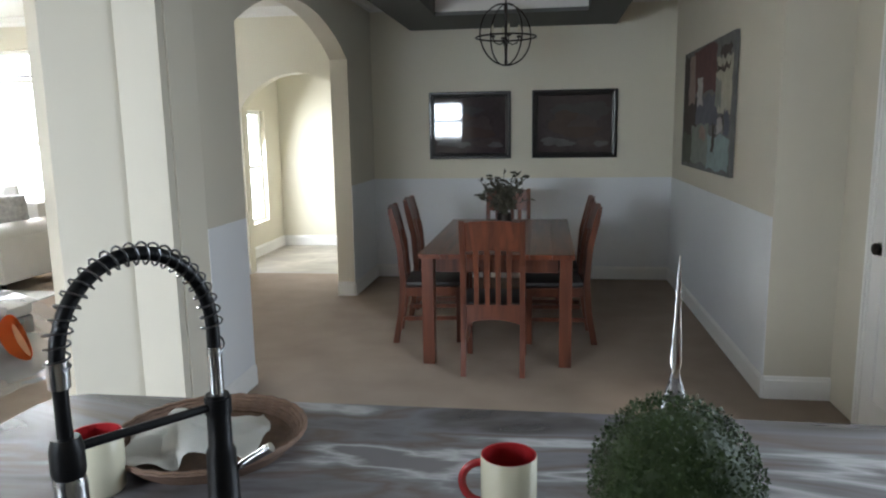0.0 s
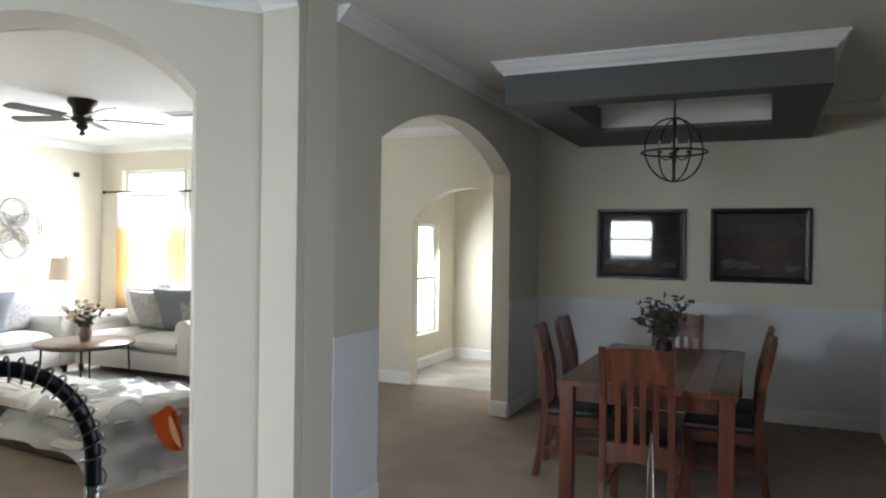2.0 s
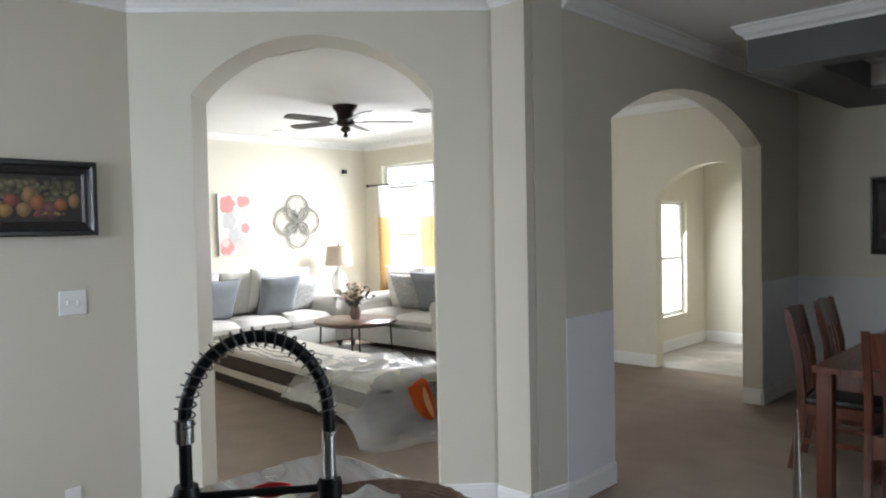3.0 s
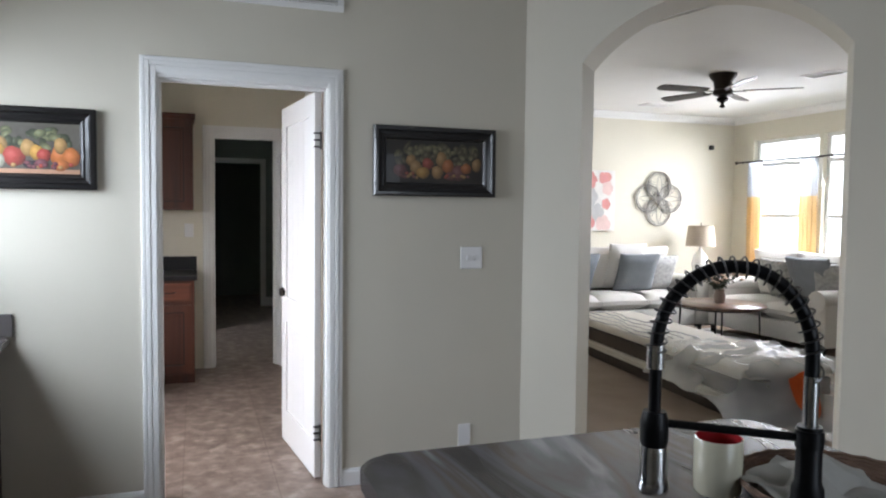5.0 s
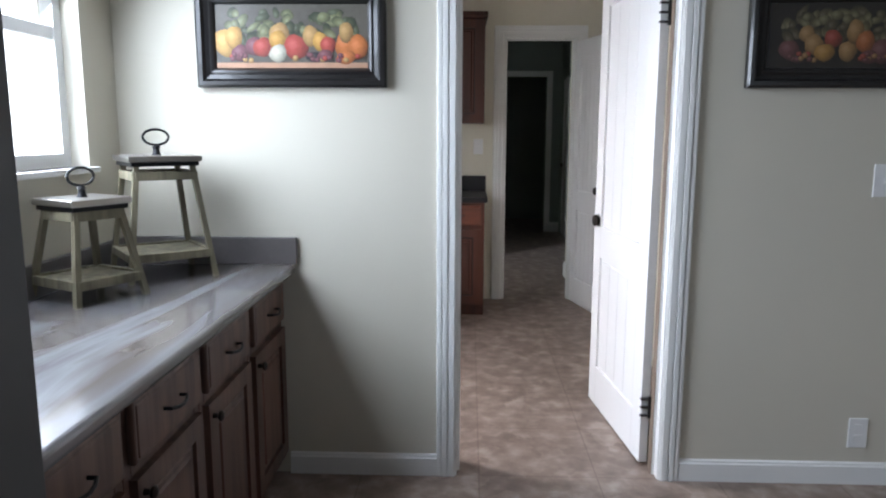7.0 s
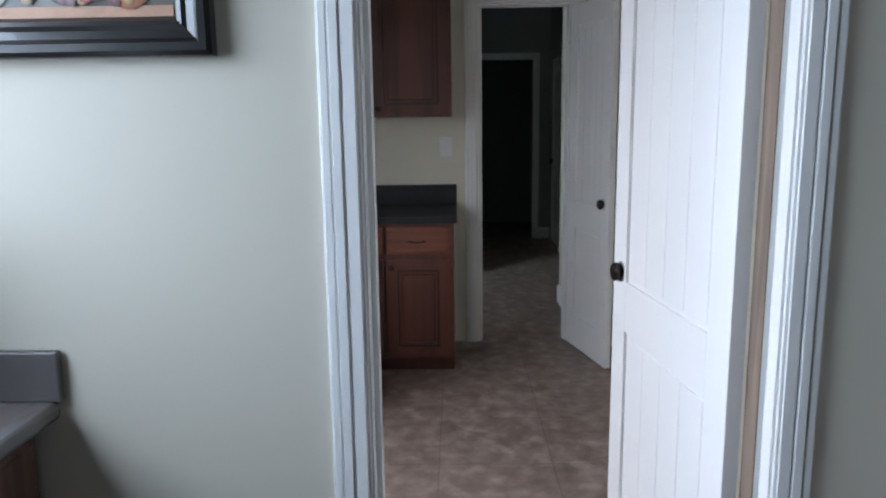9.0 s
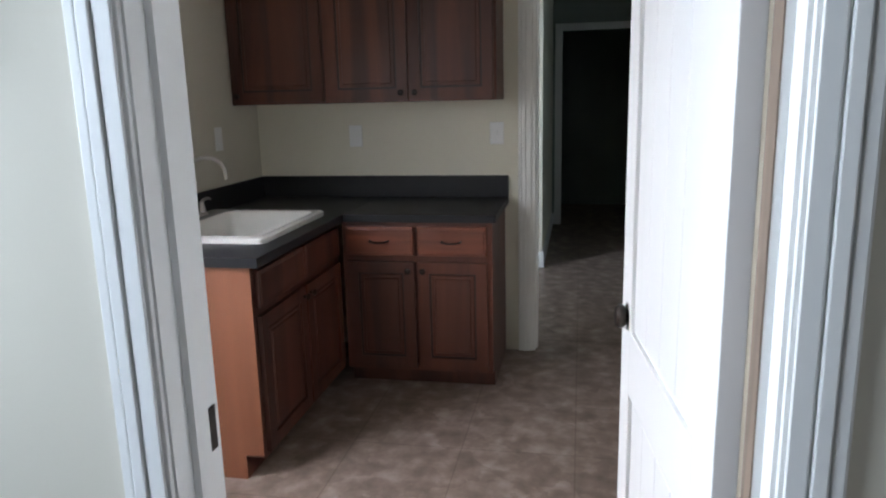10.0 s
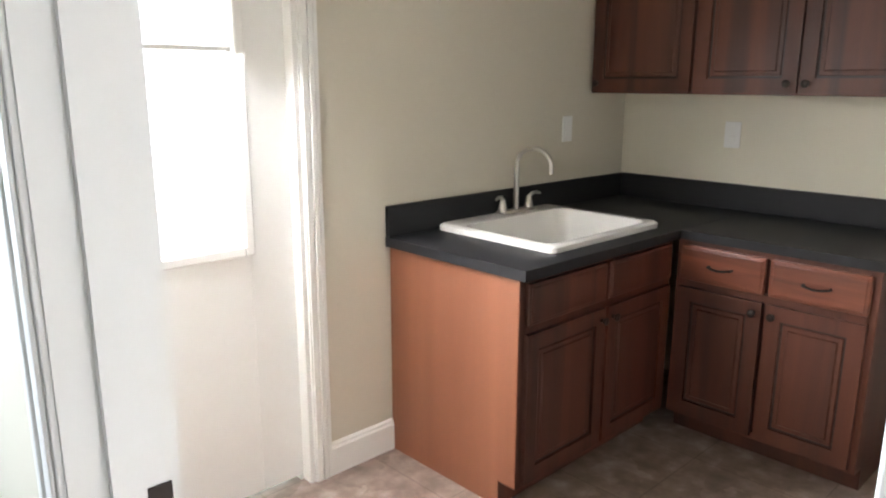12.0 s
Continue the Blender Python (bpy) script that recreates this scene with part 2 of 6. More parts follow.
DRYLEAF = material("dark_dried_leaves", (0.045, 0.050, 0.030), 0.8, 0, 0.5, 25, 160, 0.2, 0.002, 0, (0.10, 0.09, 0.06))
SAGELEAF = material("grey_green_silk_leaves", (0.10, 0.125, 0.095), 0.8, 0, 0.5, 25, 160, 0.2, 0.002, 0, (0.24, 0.26, 0.21))
POT = material("rose_grey_glazed_pot", (0.34, 0.27, 0.24), 0.35, 0, 0.1, 8, 120, 0.03, 0.001, 0.2)
PEACH = material("pale_orange_print", (0.72, 0.34, 0.18), 0.5, 0, 0.15, 9, 90, 0.0)
BLOSSOM = material("peach_silk_blossom", (0.62, 0.36, 0.22), 0.8, 0, 0.3, 25, 160, 0.2, 0.002, 0, (0.62, 0.50, 0.38))
WICKER = material("brown_wicker", (0.10, 0.055, 0.032), 0.7, 0, 0.4, 40, 200, 0.5, 0.004, 0, (0.22, 0.13, 0.085))
LINEN = material("white_napkin_cloth", (0.72, 0.71, 0.66), 0.9, 0, 0.05, 8, 200, 0.3, 0.002)
BROWNBAND = material("dark_brown_upholstery", (0.045, 0.032, 0.026), 0.8, 0, 0.2, 8, 200, 0.2, 0.002)
BAND_W = material("cream_upholstery", (0.52, 0.49, 0.43), 0.85, 0, 0.1, 8, 200, 0.2, 0.002)
ORANGE = material("orange_print", (0.75, 0.13, 0.02), 0.5, 0, 0.15, 9, 90, 0.0)
GROUND = material("lawn_ground", (0.10, 0.13, 0.05), 1.0, 0, 0.3, 0.5, 12, 0.0)
MIRROR = material("dark_print_behind_glass", (0.030, 0.024, 0.026), 0.03, 0, 0.5, 4, 30, 0.0, 0.001, 0.3, (0.09, 0.07, 0.075))

GLASS = bpy.data.materials.new("clear_glass")
GLASS.use_nodes = True
gb = GLASS.node_tree.nodes["Principled BSDF"]
gb.inputs["Transmission Weight"].default_value, gb.inputs["Roughness"].default_value, gb.inputs["IOR"].default_value = 1.0, 0.02, 1.45
PANE = bpy.data.materials.new("window_pane")
PANE.use_nodes = True
pn, pl = PANE.node_tree.nodes, PANE.node_tree.links
tr, gl, ms = pn.new("ShaderNodeBsdfTransparent"), pn.new("ShaderNodeBsdfGlossy"), pn.new("ShaderNodeMixShader")
gl.inputs["Roughness"].default_value = 0.02
ms.inputs[0].default_value = 0.05
pl.new(tr.outputs[0], ms.inputs[1])
pl.new(gl.outputs[0], ms.inputs[2])
pl.new(ms.outputs[0], pn["Material Output"].inputs["Surface"])
FILM = bpy.data.materials.new("clear_plastic_film")
FILM.use_nodes = True
fn, fl = FILM.node_tree.nodes, FILM.node_tree.links
ft, fb, fm, fw = fn.new("ShaderNodeBsdfTransparent"), fn["Principled BSDF"], fn.new("ShaderNodeMixShader"), fn.new("ShaderNodeTexNoise")
fb.inputs["Base Color"].default_value, fb.inputs["Roughness"].default_value = (0.75, 0.77, 0.78, 1), 0.2
fw.inputs["Scale"].default_value, fw.inputs["Detail"].default_value = 2.2, 2
frp = fn.new("ShaderNodeMapRange")
frp.inputs["To Min"].default_value, frp.inputs["To Max"].default_value = 0.12, 0.62
fl.new(fw.outputs["Fac"], frp.inputs["Value"])
fl.new(frp.outputs["Result"], fm.inputs[0])
fl.new(ft.outputs[0], fm.inputs[1])
fl.new(fb.outputs[0], fm.inputs[2])
fl.new(fm.outputs[0], fn["Material Output"].inputs["Surface"])

for cloth in (OCHRE, GREYC):
    cn, cl = cloth.node_tree.nodes, cloth.node_tree.links
    tl, mxs = cn.new("ShaderNodeBsdfTranslucent"), cn.new("ShaderNodeMixShader")
    mxs.inputs[0].default_value = 0.5
    cl.new(cn["Mix"].outputs["Result"], tl.inputs["Color"])
    cl.new(cn["Principled BSDF"].outputs[0], mxs.inputs[1])
    cl.new(tl.outputs[0], mxs.inputs[2])
    cl.new(mxs.outputs[0], cn["Material Output"].inputs["Surface"])

# ---- mesh tools ----


def thing(name, label, category, m=None, group="", kind=""):
    ob = new(name)
    ob.empty_display_size = 0.1
    if m is not None:
        ob.matrix_world = m
    return tagged(ob, label, category, group, kind)


def part(name, bm, mat, parent=None, label="", smooth=False, kind=""):
    bmesh.ops.recalc_face_normals(bm, faces=bm.faces)
    me = bpy.data.meshes.new(name)
    if smooth:
        for f in bm.faces:
            f.smooth = True
    bm.to_mesh(me)
    bm.free()
    me.materials.append(mat)
    ob = new(name, me)
    if parent is not None:
        ob.parent = parent
    if smooth:
        me.set_sharp_from_angle(angle=radians(40))
    return tagged(ob, label, "", "", kind)


def shared(name, ob, parent, m):
    """Another object on the mesh of ob."""
    o = new(name, ob.data)
    o.parent = parent
    o.matrix_basis = m
    return o


def box(bm, lo, hi, bevel=0.0, m=None, seg=2):
    c = [(a + b) / 2 for a, b in zip(lo, hi)]
    s = [max(abs(b - a), 1e-4) for a, b in zip(lo, hi)]
    mm = Matrix.Translation(c) @ Matrix.Diagonal((*s, 1))
    r = bmesh.ops.create_cube(bm, size=1, matrix=(m @ mm) if m is not None else mm)
    if bevel:
        ed = list({e for v in r["verts"] for e in v.link_edges})
        bmesh.ops.bevel(bm, geom=ed, offset=min(bevel, min(s) * 0.45), segments=seg, affect="EDGES", profile=0.5)
    return bm


def boxes(*items, bevel=0.0, m=None):
    bm = bmesh.new()
    for lo, hi in items:
        box(bm, lo, hi, bevel, m)
    return bm


def frame_ring(outer, inner, t0, t1, bevel=0.0, flat=False):
    """One closed frame round a hole: rects (a0, a1, b0, b1) in the x-z plane, thick along y; flat: in the x-y plane, thick along z."""
    bm = bmesh.new()
    rings = []
    for (a0, a1, b0, b1), t in ((outer, t0), (outer, t1), (inner, t1), (inner, t0)):
        rings.append([bm.verts.new((a, b, t) if flat else (a, t, b)) for a, b in ((a0, b0), (a1, b0), (a1, b1), (a0, b1))])
    for p, q in zip(rings, rings[1:] + rings[:1]):
        for k in range(4):
            bm.faces.new((p[k], p[(k + 1) % 4], q[(k + 1) % 4], q[k]))
    if bevel:
        ed = [e for e in bm.edges if len(e.link_faces) == 2 and e.calc_face_angle(0) > 0.5]
        bmesh.ops.bevel(bm, geom=ed, offset=bevel, segments=2, affect="EDGES", profile=0.5)
    return bm


def rod(bm, a, b, r, r2=None, seg=12):
    a, b = Vector(a), Vector(b)
    d = b - a
    m = Matrix.Translation((a + b) / 2) @ d.to_track_quat("Z", "Y").to_matrix().to_4x4()
    bmesh.ops.create_cone(bm, cap_ends=True, segments=seg, radius1=r, radius2=r if r2 is None else r2, depth=d.length, matrix=m)
    return bm


def lathe(bm, profile, seg=24, m=None, close=False):
    m = m or Matrix()
    rings = []
    for r, z in profile:
        rings.append([bm.verts.new(m @ Vector((r * math.cos(2 * math.pi * k / seg), r * math.sin(2 * math.pi * k / seg), z))) for k in range(seg)])
    for a, b in zip(rings, rings[1:]):
        for k in range(seg):
            bm.faces.new((a[k], a[(k + 1) % seg], b[(k + 1) % seg], b[k]))
    if not close:
        bm.faces.new(rings[0][::-1])
        bm.faces.new(rings[-1])
    return bm


def tube(bm, pts, r, seg=8, closed=False):
    pts = [Vector(p) for p in pts]
    n = len(pts)
    rings = []
    up = Vector((0.123, 0.31, 0.94)).normalized()
    for i, p in enumerate(pts):
        if closed:
            d = pts[(i + 1) % n] - pts[i - 1]
        else:
            d = pts[min(i + 1, n - 1)] - pts[max(i - 1, 0)]
        d.normalize()
        u = d.cross(up)
        if u.length < 0.05:
            u = d.cross(Vector((1, 0, 0)))
        u.normalize()
        v = d.cross(u)
        rr = r[i] if isinstance(r, (list, tuple)) else r
        rings.append([bm.verts.new(p + rr * (u * math.cos(2 * math.pi * k / seg) + v * math.sin(2 * math.pi * k / seg))) for k in range(seg)])
    for i in range(n if closed else n - 1):
        a, b = rings[i], rings[(i + 1) % n]
        for k in range(seg):
            bm.faces.new((a[k], a[(k + 1) % seg], b[(k + 1) % seg], b[k]))
    if not closed:
        bm.faces.new(rings[0][::-1])
        bm.faces.new(rings[-1])
    return bm


def along(x0, y0, x1, y1):
    """A wall's frame: u along it from the first point, v to its left, z up; and its length."""
    a = math.atan2(y1 - y0, x1 - x0)
    return pose(x0, y0, 0, 0, 0, math.degrees(a)), math.hypot(x1 - x0, y1 - y0)


def wall(name, line, height, thick, openings=(), mat=None, label="", z0=0.0):
    """A wall whose seen face lies on the line and with the room to its left; thick is negative, to the right.
    openings: (u0, u1, bottom, springing, rise)."""
    m, length = along(*line)
    bm = bmesh.new()
    u = 0.0
    for o0, o1, zb, zt, rise in sorted(openings):
        box(bm, (u, 0, z0), (o0, thick, height), 0, m)
        if zb > z0:
            box(bm, (o0, 0, z0), (o1, thick, zb), 0, m)
        n = 28 if rise else 1
        w = o1 - o0
        if rise:
            rad = (w * w / 4 + rise * rise) / (2 * rise)

            def under(x):
                return zt + rise - rad + math.sqrt(max(rad * rad - (x - (o0 + o1) / 2) ** 2, 0))
        else:
            def under(x):
                return zt
        for k in range(n):
            a, b = o0 + w * k / n, o0 + w * (k + 1) / n
            vs = [bm.verts.new(m @ Vector(p)) for p in ((a, 0, under(a)), (b, 0, under(b)), (b, 0, height), (a, 0, height),
                                                        (a, thick, under(a)), (b, thick, under(b)), (b, thick, height), (a, thick, height))]
            for f in ((0, 1, 2, 3), (7, 6, 5, 4), (0, 4, 5, 1), (3, 2, 6, 7)):
                bm.faces.new([vs[i] for i in f])
        u = o1
    box(bm, (u, 0, z0), (length, thick, height), 0, m)
    bmesh.ops.remove_doubles(bm, verts=bm.verts, dist=0.0002)
    ob = part(name, bm, mat, None, label, False, "structure")
    return tagged(ob, label, "wall")


def moulding(name, line, profile, mat, label, parent=None):
    """A strip with the given (out, z) profile along a line; out is away from the wall."""
    m, length = along(*line)
    bm = bmesh.new()
    ends = []
    for u in (0, length):
        ends.append([bm.verts.new(m @ Vector((u, o, z))) for o, z in profile])
    k = len(profile)
    for i in range(k):
        bm.faces.new((ends[0][i], ends[0][(i + 1) % k], ends[1][(i + 1) % k], ends[1][i]))
    bm.faces.new(ends[0][::-1])
    bm.faces.new(ends[1])
    return tagged(part(name, bm, mat, parent, label, False, "structure"), label, "trim")


BASE = ((0.0, 0.0), (0.014, 0.0), (0.014, 0.105), (0.009, 0.114), (0.009, 0.121), (0.0, 0.130))
CROWN = ((0.0, 2.615), (0.012, 2.615), (0.018, 2.632), (0.040, 2.648), (0.062, 2.682), (0.075, 2.686), (0.075, 2.70), (0.0, 2.70))


def baseboard(line, k=1.0):
    return moulding("baseboard", line, tuple((o, z * k) for o, z in BASE), WHITE, "white painted wooden baseboard along the wall")


def crown(line):
    return moulding("crown_trim", line, CROWN, WHITE, "white painted crown moulding under the ceiling")

# ---- structure ----
CZ = 2.70
W, BACK, EAST = 1.555, 7.025, 4.457
wall("wall_kitchen_west", (0, 1.77, 0, -1.345), CZ, -0.12, ((1.075, 1.875, 0, 2.03, 0),), WALL, "beige painted wall with an open white door")
wall("wall_south", (-3.04, -1.345, 4.80, -1.345), CZ, -0.14, ((1.93, 2.76, 0, 2.03, 0), (3.26, 4.54, 1.21, 2.08, 0)), WALL, "beige painted outer wall with a window over the counter")
wall("wall_kitchen_east", (4.80, -1.345, 4.80, 3.90), CZ, -0.12, ((2.30, 3.75, 0.35, 2.12, 0), (4.065, 4.845, 0, 2.03, 0)), WALL, "beige painted kitchen wall with a white door")
wall("wall_diagonal", (1.30, 3.148, 0.0, 1.77), CZ, -0.28, ((0.34, 1.583, 0, 2.199, 0.30),), WALL, "beige diagonal wall with an arched opening")
wall("wall_dining_west", (W, BACK, W, 3.365), CZ, -0.155, ((0.888, 3.18, 0, 2.094, 0.29),), WALL, "beige dining room wall with a wide arched opening")
wall("wall_pier_side", (1.555, 3.364, 1.5215, 3.158), CZ, -0.115, (), WALL, "beige splayed strip of wall beside the arch")
wall("wall_pier", (1.512, 3.098, 1.30, 3.098), CZ, -0.06, (), WALL, "beige narrow wall end beside the arch")
wall("wall_north", (EAST + 0.35, BACK, -4.40, BACK), CZ, -0.14, ((3.42, 4.625, 0, 1.73, 0.335), (6.70, 7.74, 0.745, 2.38, 0), (7.80, 8.84, 0.745, 2.38, 0)), WALL_L, "cream painted north wall with arch and tall windows")
wall("wall_dining_east", (EAST, 4.0, EAST, BACK), CZ, -0.10, (), WALL, "beige dining room wall with a painting")
wall("wall_dining_return", (4.92, 3.90, EAST, 3.90), CZ, -0.10, (), WALL, "beige wall return beside the dining room")
wall("wall_living_west", (-4.40, BACK, -4.40, 1.36), CZ, -0.12, (), WALL_L, "cream living room wall with a metal wall ornament")
wall("wall_living_south", (-4.40, 1.42, -0.12, 1.42), CZ, -0.10, (), WALL_L, "cream living room wall")
wall("wall_foyer_west", (-0.16, 9.1, -0.16, BACK + 0.14), CZ, -0.12, ((0.64, 1.31, 0.40, 1.74, 0),), WALL_L, "cream foyer wall with a bright window")
wall("wall_foyer_north", (2.6, 8.95, -0.16, 8.95), CZ, -0.12, (), WALL_L, "cream foyer wall")
wall("wall_foyer_east", (2.5, BACK + 0.14, 2.5, 9.07), CZ, -0.12, (), WALL_L, "cream foyer wall")
wall("wall_laundry_west", (-3.04, 1.10, -3.04, -1.345), CZ, -0.12, ((0.33, 0.89, 0, 2.06, 0),), WALL_L, "cream laundry wall with an open doorway")
wall("wall_laundry_north", (-0.12, 1.02, -3.04, 1.02), CZ, -0.08, (), WALL_L, "cream laundry wall")
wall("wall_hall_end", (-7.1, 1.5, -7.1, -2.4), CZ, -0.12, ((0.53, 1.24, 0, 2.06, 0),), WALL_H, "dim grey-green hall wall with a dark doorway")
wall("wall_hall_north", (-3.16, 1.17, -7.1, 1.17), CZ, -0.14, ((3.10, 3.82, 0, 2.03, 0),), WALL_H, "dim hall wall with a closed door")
wall("wall_hall_stub", (-3.165, 0.86, -4.05, 0.86), CZ, -0.33, (), WALL_L, "short white wall beside the laundry doorway")
wall("wall_hall_south", (-7.1, 0.16, -5.05, 0.16), CZ, -0.26, (), WALL_L, "white hall wall")
# The side room is unseen; added to carry daylight to the hall.
wall("wall_side_room", (-7.1, -2.4, -3.16, -2.4), CZ, -0.12, (), WALL_L, "white side room wall")
wall("wall_side_room_east", (-3.16, -2.4, -3.16, -1.347), CZ, -0.12, ((0.10, 0.95, 0.9, 2.1, 0),), WALL_L, "unseen side room wall with an added window")
# Unseen room walls in the same darkened paint, so the doorway stays dark.
wall("wall_closet_back", (-8.6, 1.5, -8.6, -0.5), CZ, -0.12, (), WALL_H, "unseen room wall beyond the hall, painted dark")
wall("wall_closet_side", (-7.22, 1.45, -8.6, 1.45), CZ, -0.1, (), WALL_H, "unseen room wall beyond the hall, painted dark")
wall("wall_closet_side_b", (-8.6, -0.3, -7.22, -0.3), CZ, -0.1, (), WALL_H, "unseen room wall beyond the hall, painted dark")


def slab(name, lo, hi, mat, label, category):
    return tagged(part(name, boxes((lo, hi)), mat, None, label, False, "structure"), label, category)


slab("ground", (-2500, -2500, -0.40), (2500, 2500, -0.30), GROUND, "flat lawn around the house", "ground")
slab("floor_laundry", (-8.7, -1.42, -0.1), (-0.06, 1.33, 0.0), STONE, "brown stone-look vinyl floor with worn sheen", "floor")
slab("floor_side_room", (-8.7, -2.6, -0.1), (-3.05, -1.42, 0.0), STONE, "brown stone-look vinyl floor of the side room", "floor")
slab("floor_kitchen", (-0.06, -1.5, -0.1), (4.92, 1.95, 0.0), STONE, "brown stone-look vinyl floor of the kitchen", "floor")
slab("floor_dining", (0.0, 1.95, -0.1), (4.92, 7.095, 0.0), CARPET, "brown beige carpet of the dining room", "floor")
slab("floor_living", (-4.5, 1.33, -0.1), (0.0, 7.095, 0.0), CARPET, "brown beige carpet of the living room", "floor")
slab("floor_foyer", (-0.3, 7.095, -0.1), (2.6, 9.1, 0.0), FOYER_T, "pale tiled foyer floor", "floor")
slab("ceiling_main", (-8.8, -2.6, CZ), (5.0, 9.2, CZ + 0.1), CEIL, "white textured ceiling", "ceiling")

batten = boxes(((-1.15, -0.035, CZ - 0.016), (1.15, 0.035, CZ + 0.002)), bevel=0.004)
batten.transform(pose(-0.75, 3.0, 0, 0, 0, 11))
tagged(part("ceiling_trim", batten, CEIL, None, "", False, "structure"), "white seam strip across the ceiling", "trim")

# tray ceiling of the dining room: a dropped grey box with a recess
TX0, TX1, TY0, TY1, TZ = 1.97, 3.905, 4.775, 6.95, 2.42
IX0, IX1, IY0, IY1 = 2.34, 3.60, 4.97, 6.10
tray = thing("ceiling_tray", "dark grey dropped ceiling box with a pale recess", "ceiling tray", None, "", "structure")
for lo_t, hi_t in (((TX0, TY0, TZ), (TX1, IY0, CZ)), ((TX0, IY1, TZ), (TX1, TY1, CZ)), ((TX0, IY0, TZ), (IX0, IY1, CZ)), ((IX1, IY0, TZ), (TX1, IY1, CZ))):
    part("tray_side", boxes((lo_t, hi_t)), GREYP, tray)
part("tray_panel", boxes(((IX0, IY0, 2.60), (IX1, IY1, 2.64))), CEIL, tray)
part("tray_back_panel", boxes(((IX0, IY1 - 0.006, TZ + 0.03), (IX1, IY1 - 0.002, 2.60))), CEIL, tray)
for ln in ((TX1, TY0, TX0, TY0), (TX0, TY0, TX0, TY1), (TX0, TY1, TX1, TY1), (TX1, TY1, TX1, TY0)):
    m_, l_ = along(*ln)
    bm = bmesh.new()
    ends = []
    for u, e in ((0, 1), (l_, -1)):
        ends.append([bm.verts.new(m_ @ Vector((u - e * o, o, z))) for o, z in CROWN])
    k_ = len(CROWN)
    for i in range(k_):
        bm.faces.new((ends[0][i], ends[0][(i + 1) % k_], ends[1][(i + 1) % k_], ends[1][i]))
    part("tray_crown", bm, WHITE, tray, "white crown strip")

# wainscot paint panels of the dining room
for nm, ln in (("wainscot_north", (EAST, BACK, W, BACK)), ("wainscot_east", (EAST, 3.904, EAST, BACK)),
               ("wainscot_west", (W, BACK, W, 6.14)), ("wainscot_west_b", (W, 3.84, W, 3.366))):
    m_, l_ = along(*ln)
    bm = bmesh.new()
    box(bm, (0, 0, 0), (l_, 0.004, 1.0), 0, m_)
    tagged(part(nm, bm, WAINSCOT_W, None, "", False, "structure"), "pale blue-white painted lower wall", "wainscot")

for ln in ((EAST, BACK, W, BACK), (W, BACK, W, 6.14), (W, 3.84, W, 3.366), (1.555, 6.137, 1.40, 6.137), (1.555, 3.364, 1.514, 3.112), (EAST, 3.90, EAST, BACK), (4.80, 3.90, EAST, 3.90),
           (1.30, 3.148, 1.075, 2.91), (1.512, 3.098, 1.30, 3.098),
           (0.175, BACK, -4.40, BACK), (-4.40, BACK, -4.40, 1.22), (-0.16, 8.95, -0.16, 7.17), (2.4, 8.95, -0.16, 8.95),
           (-1.50, -1.345, -1.17, -1.345), (-0.20, -1.345, -0.13, -1.345), (-7.1, 0.16, -5.05, 0.16), (-5.05, 0.174, -5.05, -0.10), (-7.1, 1.17, -7.1, 1.045), (-3.17, 0.86, -4.05, 0.86), (-4.05, 0.846, -4.05, 1.17), (-4.05, 1.17, -6.25, 1.17), (-7.1, 0.2, -7.1, 0.175)):
    baseboard(ln)
for ln in ((0, 1.77, 0, 0.77), (0, -0.165, 0, -0.74), (0.20, 1.98, 0, 1.77)):
    baseboard(ln, 0.67)
for ln in ((0, 1.77, 0, -1.345), (1.30, 3.148, 0, 1.77), (1.512, 3.098, 1.30, 3.098), (W, BACK, W, 3.366), (EAST, BACK, W, BACK), (EAST, 3.90, EAST, BACK), (4.80, 3.90, EAST, 3.90),
           (4.80, -1.345, 4.80, 3.90), (-4.40, BACK, -4.40, 1.22), (1.40, BACK, -4.40, BACK), (0, -1.345, 4.80, -1.345)):
    crown(ln)

# ---- doors and windows ----


def casing(name, line, u0, u1, top, label, group=""):
    """Moulded casing round a doorway, on the room side of a wall's line."""
    m, _ = along(*line)
    ob = thing(name, label, "door frame", m, group, "structure")
    w = 0.075
    steps = ((0.0, 0.075, 0.0, 0.012), (0.006, 0.030, 0.012, 0.018), (0.034, 0.052, 0.012, 0.021), (0.056, 0.071, 0.012, 0.017))
    for a, sgn in ((u0, -1), (u1, 1)):
        bm = bmesh.new()
        for s0, s1, v0, v1 in steps:
            box(bm, (min(a + sgn * s0, a + sgn * s1), v0, 0), (max(a + sgn * s0, a + sgn * s1), v1, top + w if s1 == w else top + s1), 0.002)
        part("side_casing", bm, WHITE, ob)
    bm = bmesh.new()
    for s0, s1, v0, v1 in steps:
        box(bm, (u0 - s0, v0 + 0.0005, top + s0), (u1 + s0, v1 + 0.0005, top + s1), 0.002)
    part("head_casing", bm, WHITE, ob)
    return ob


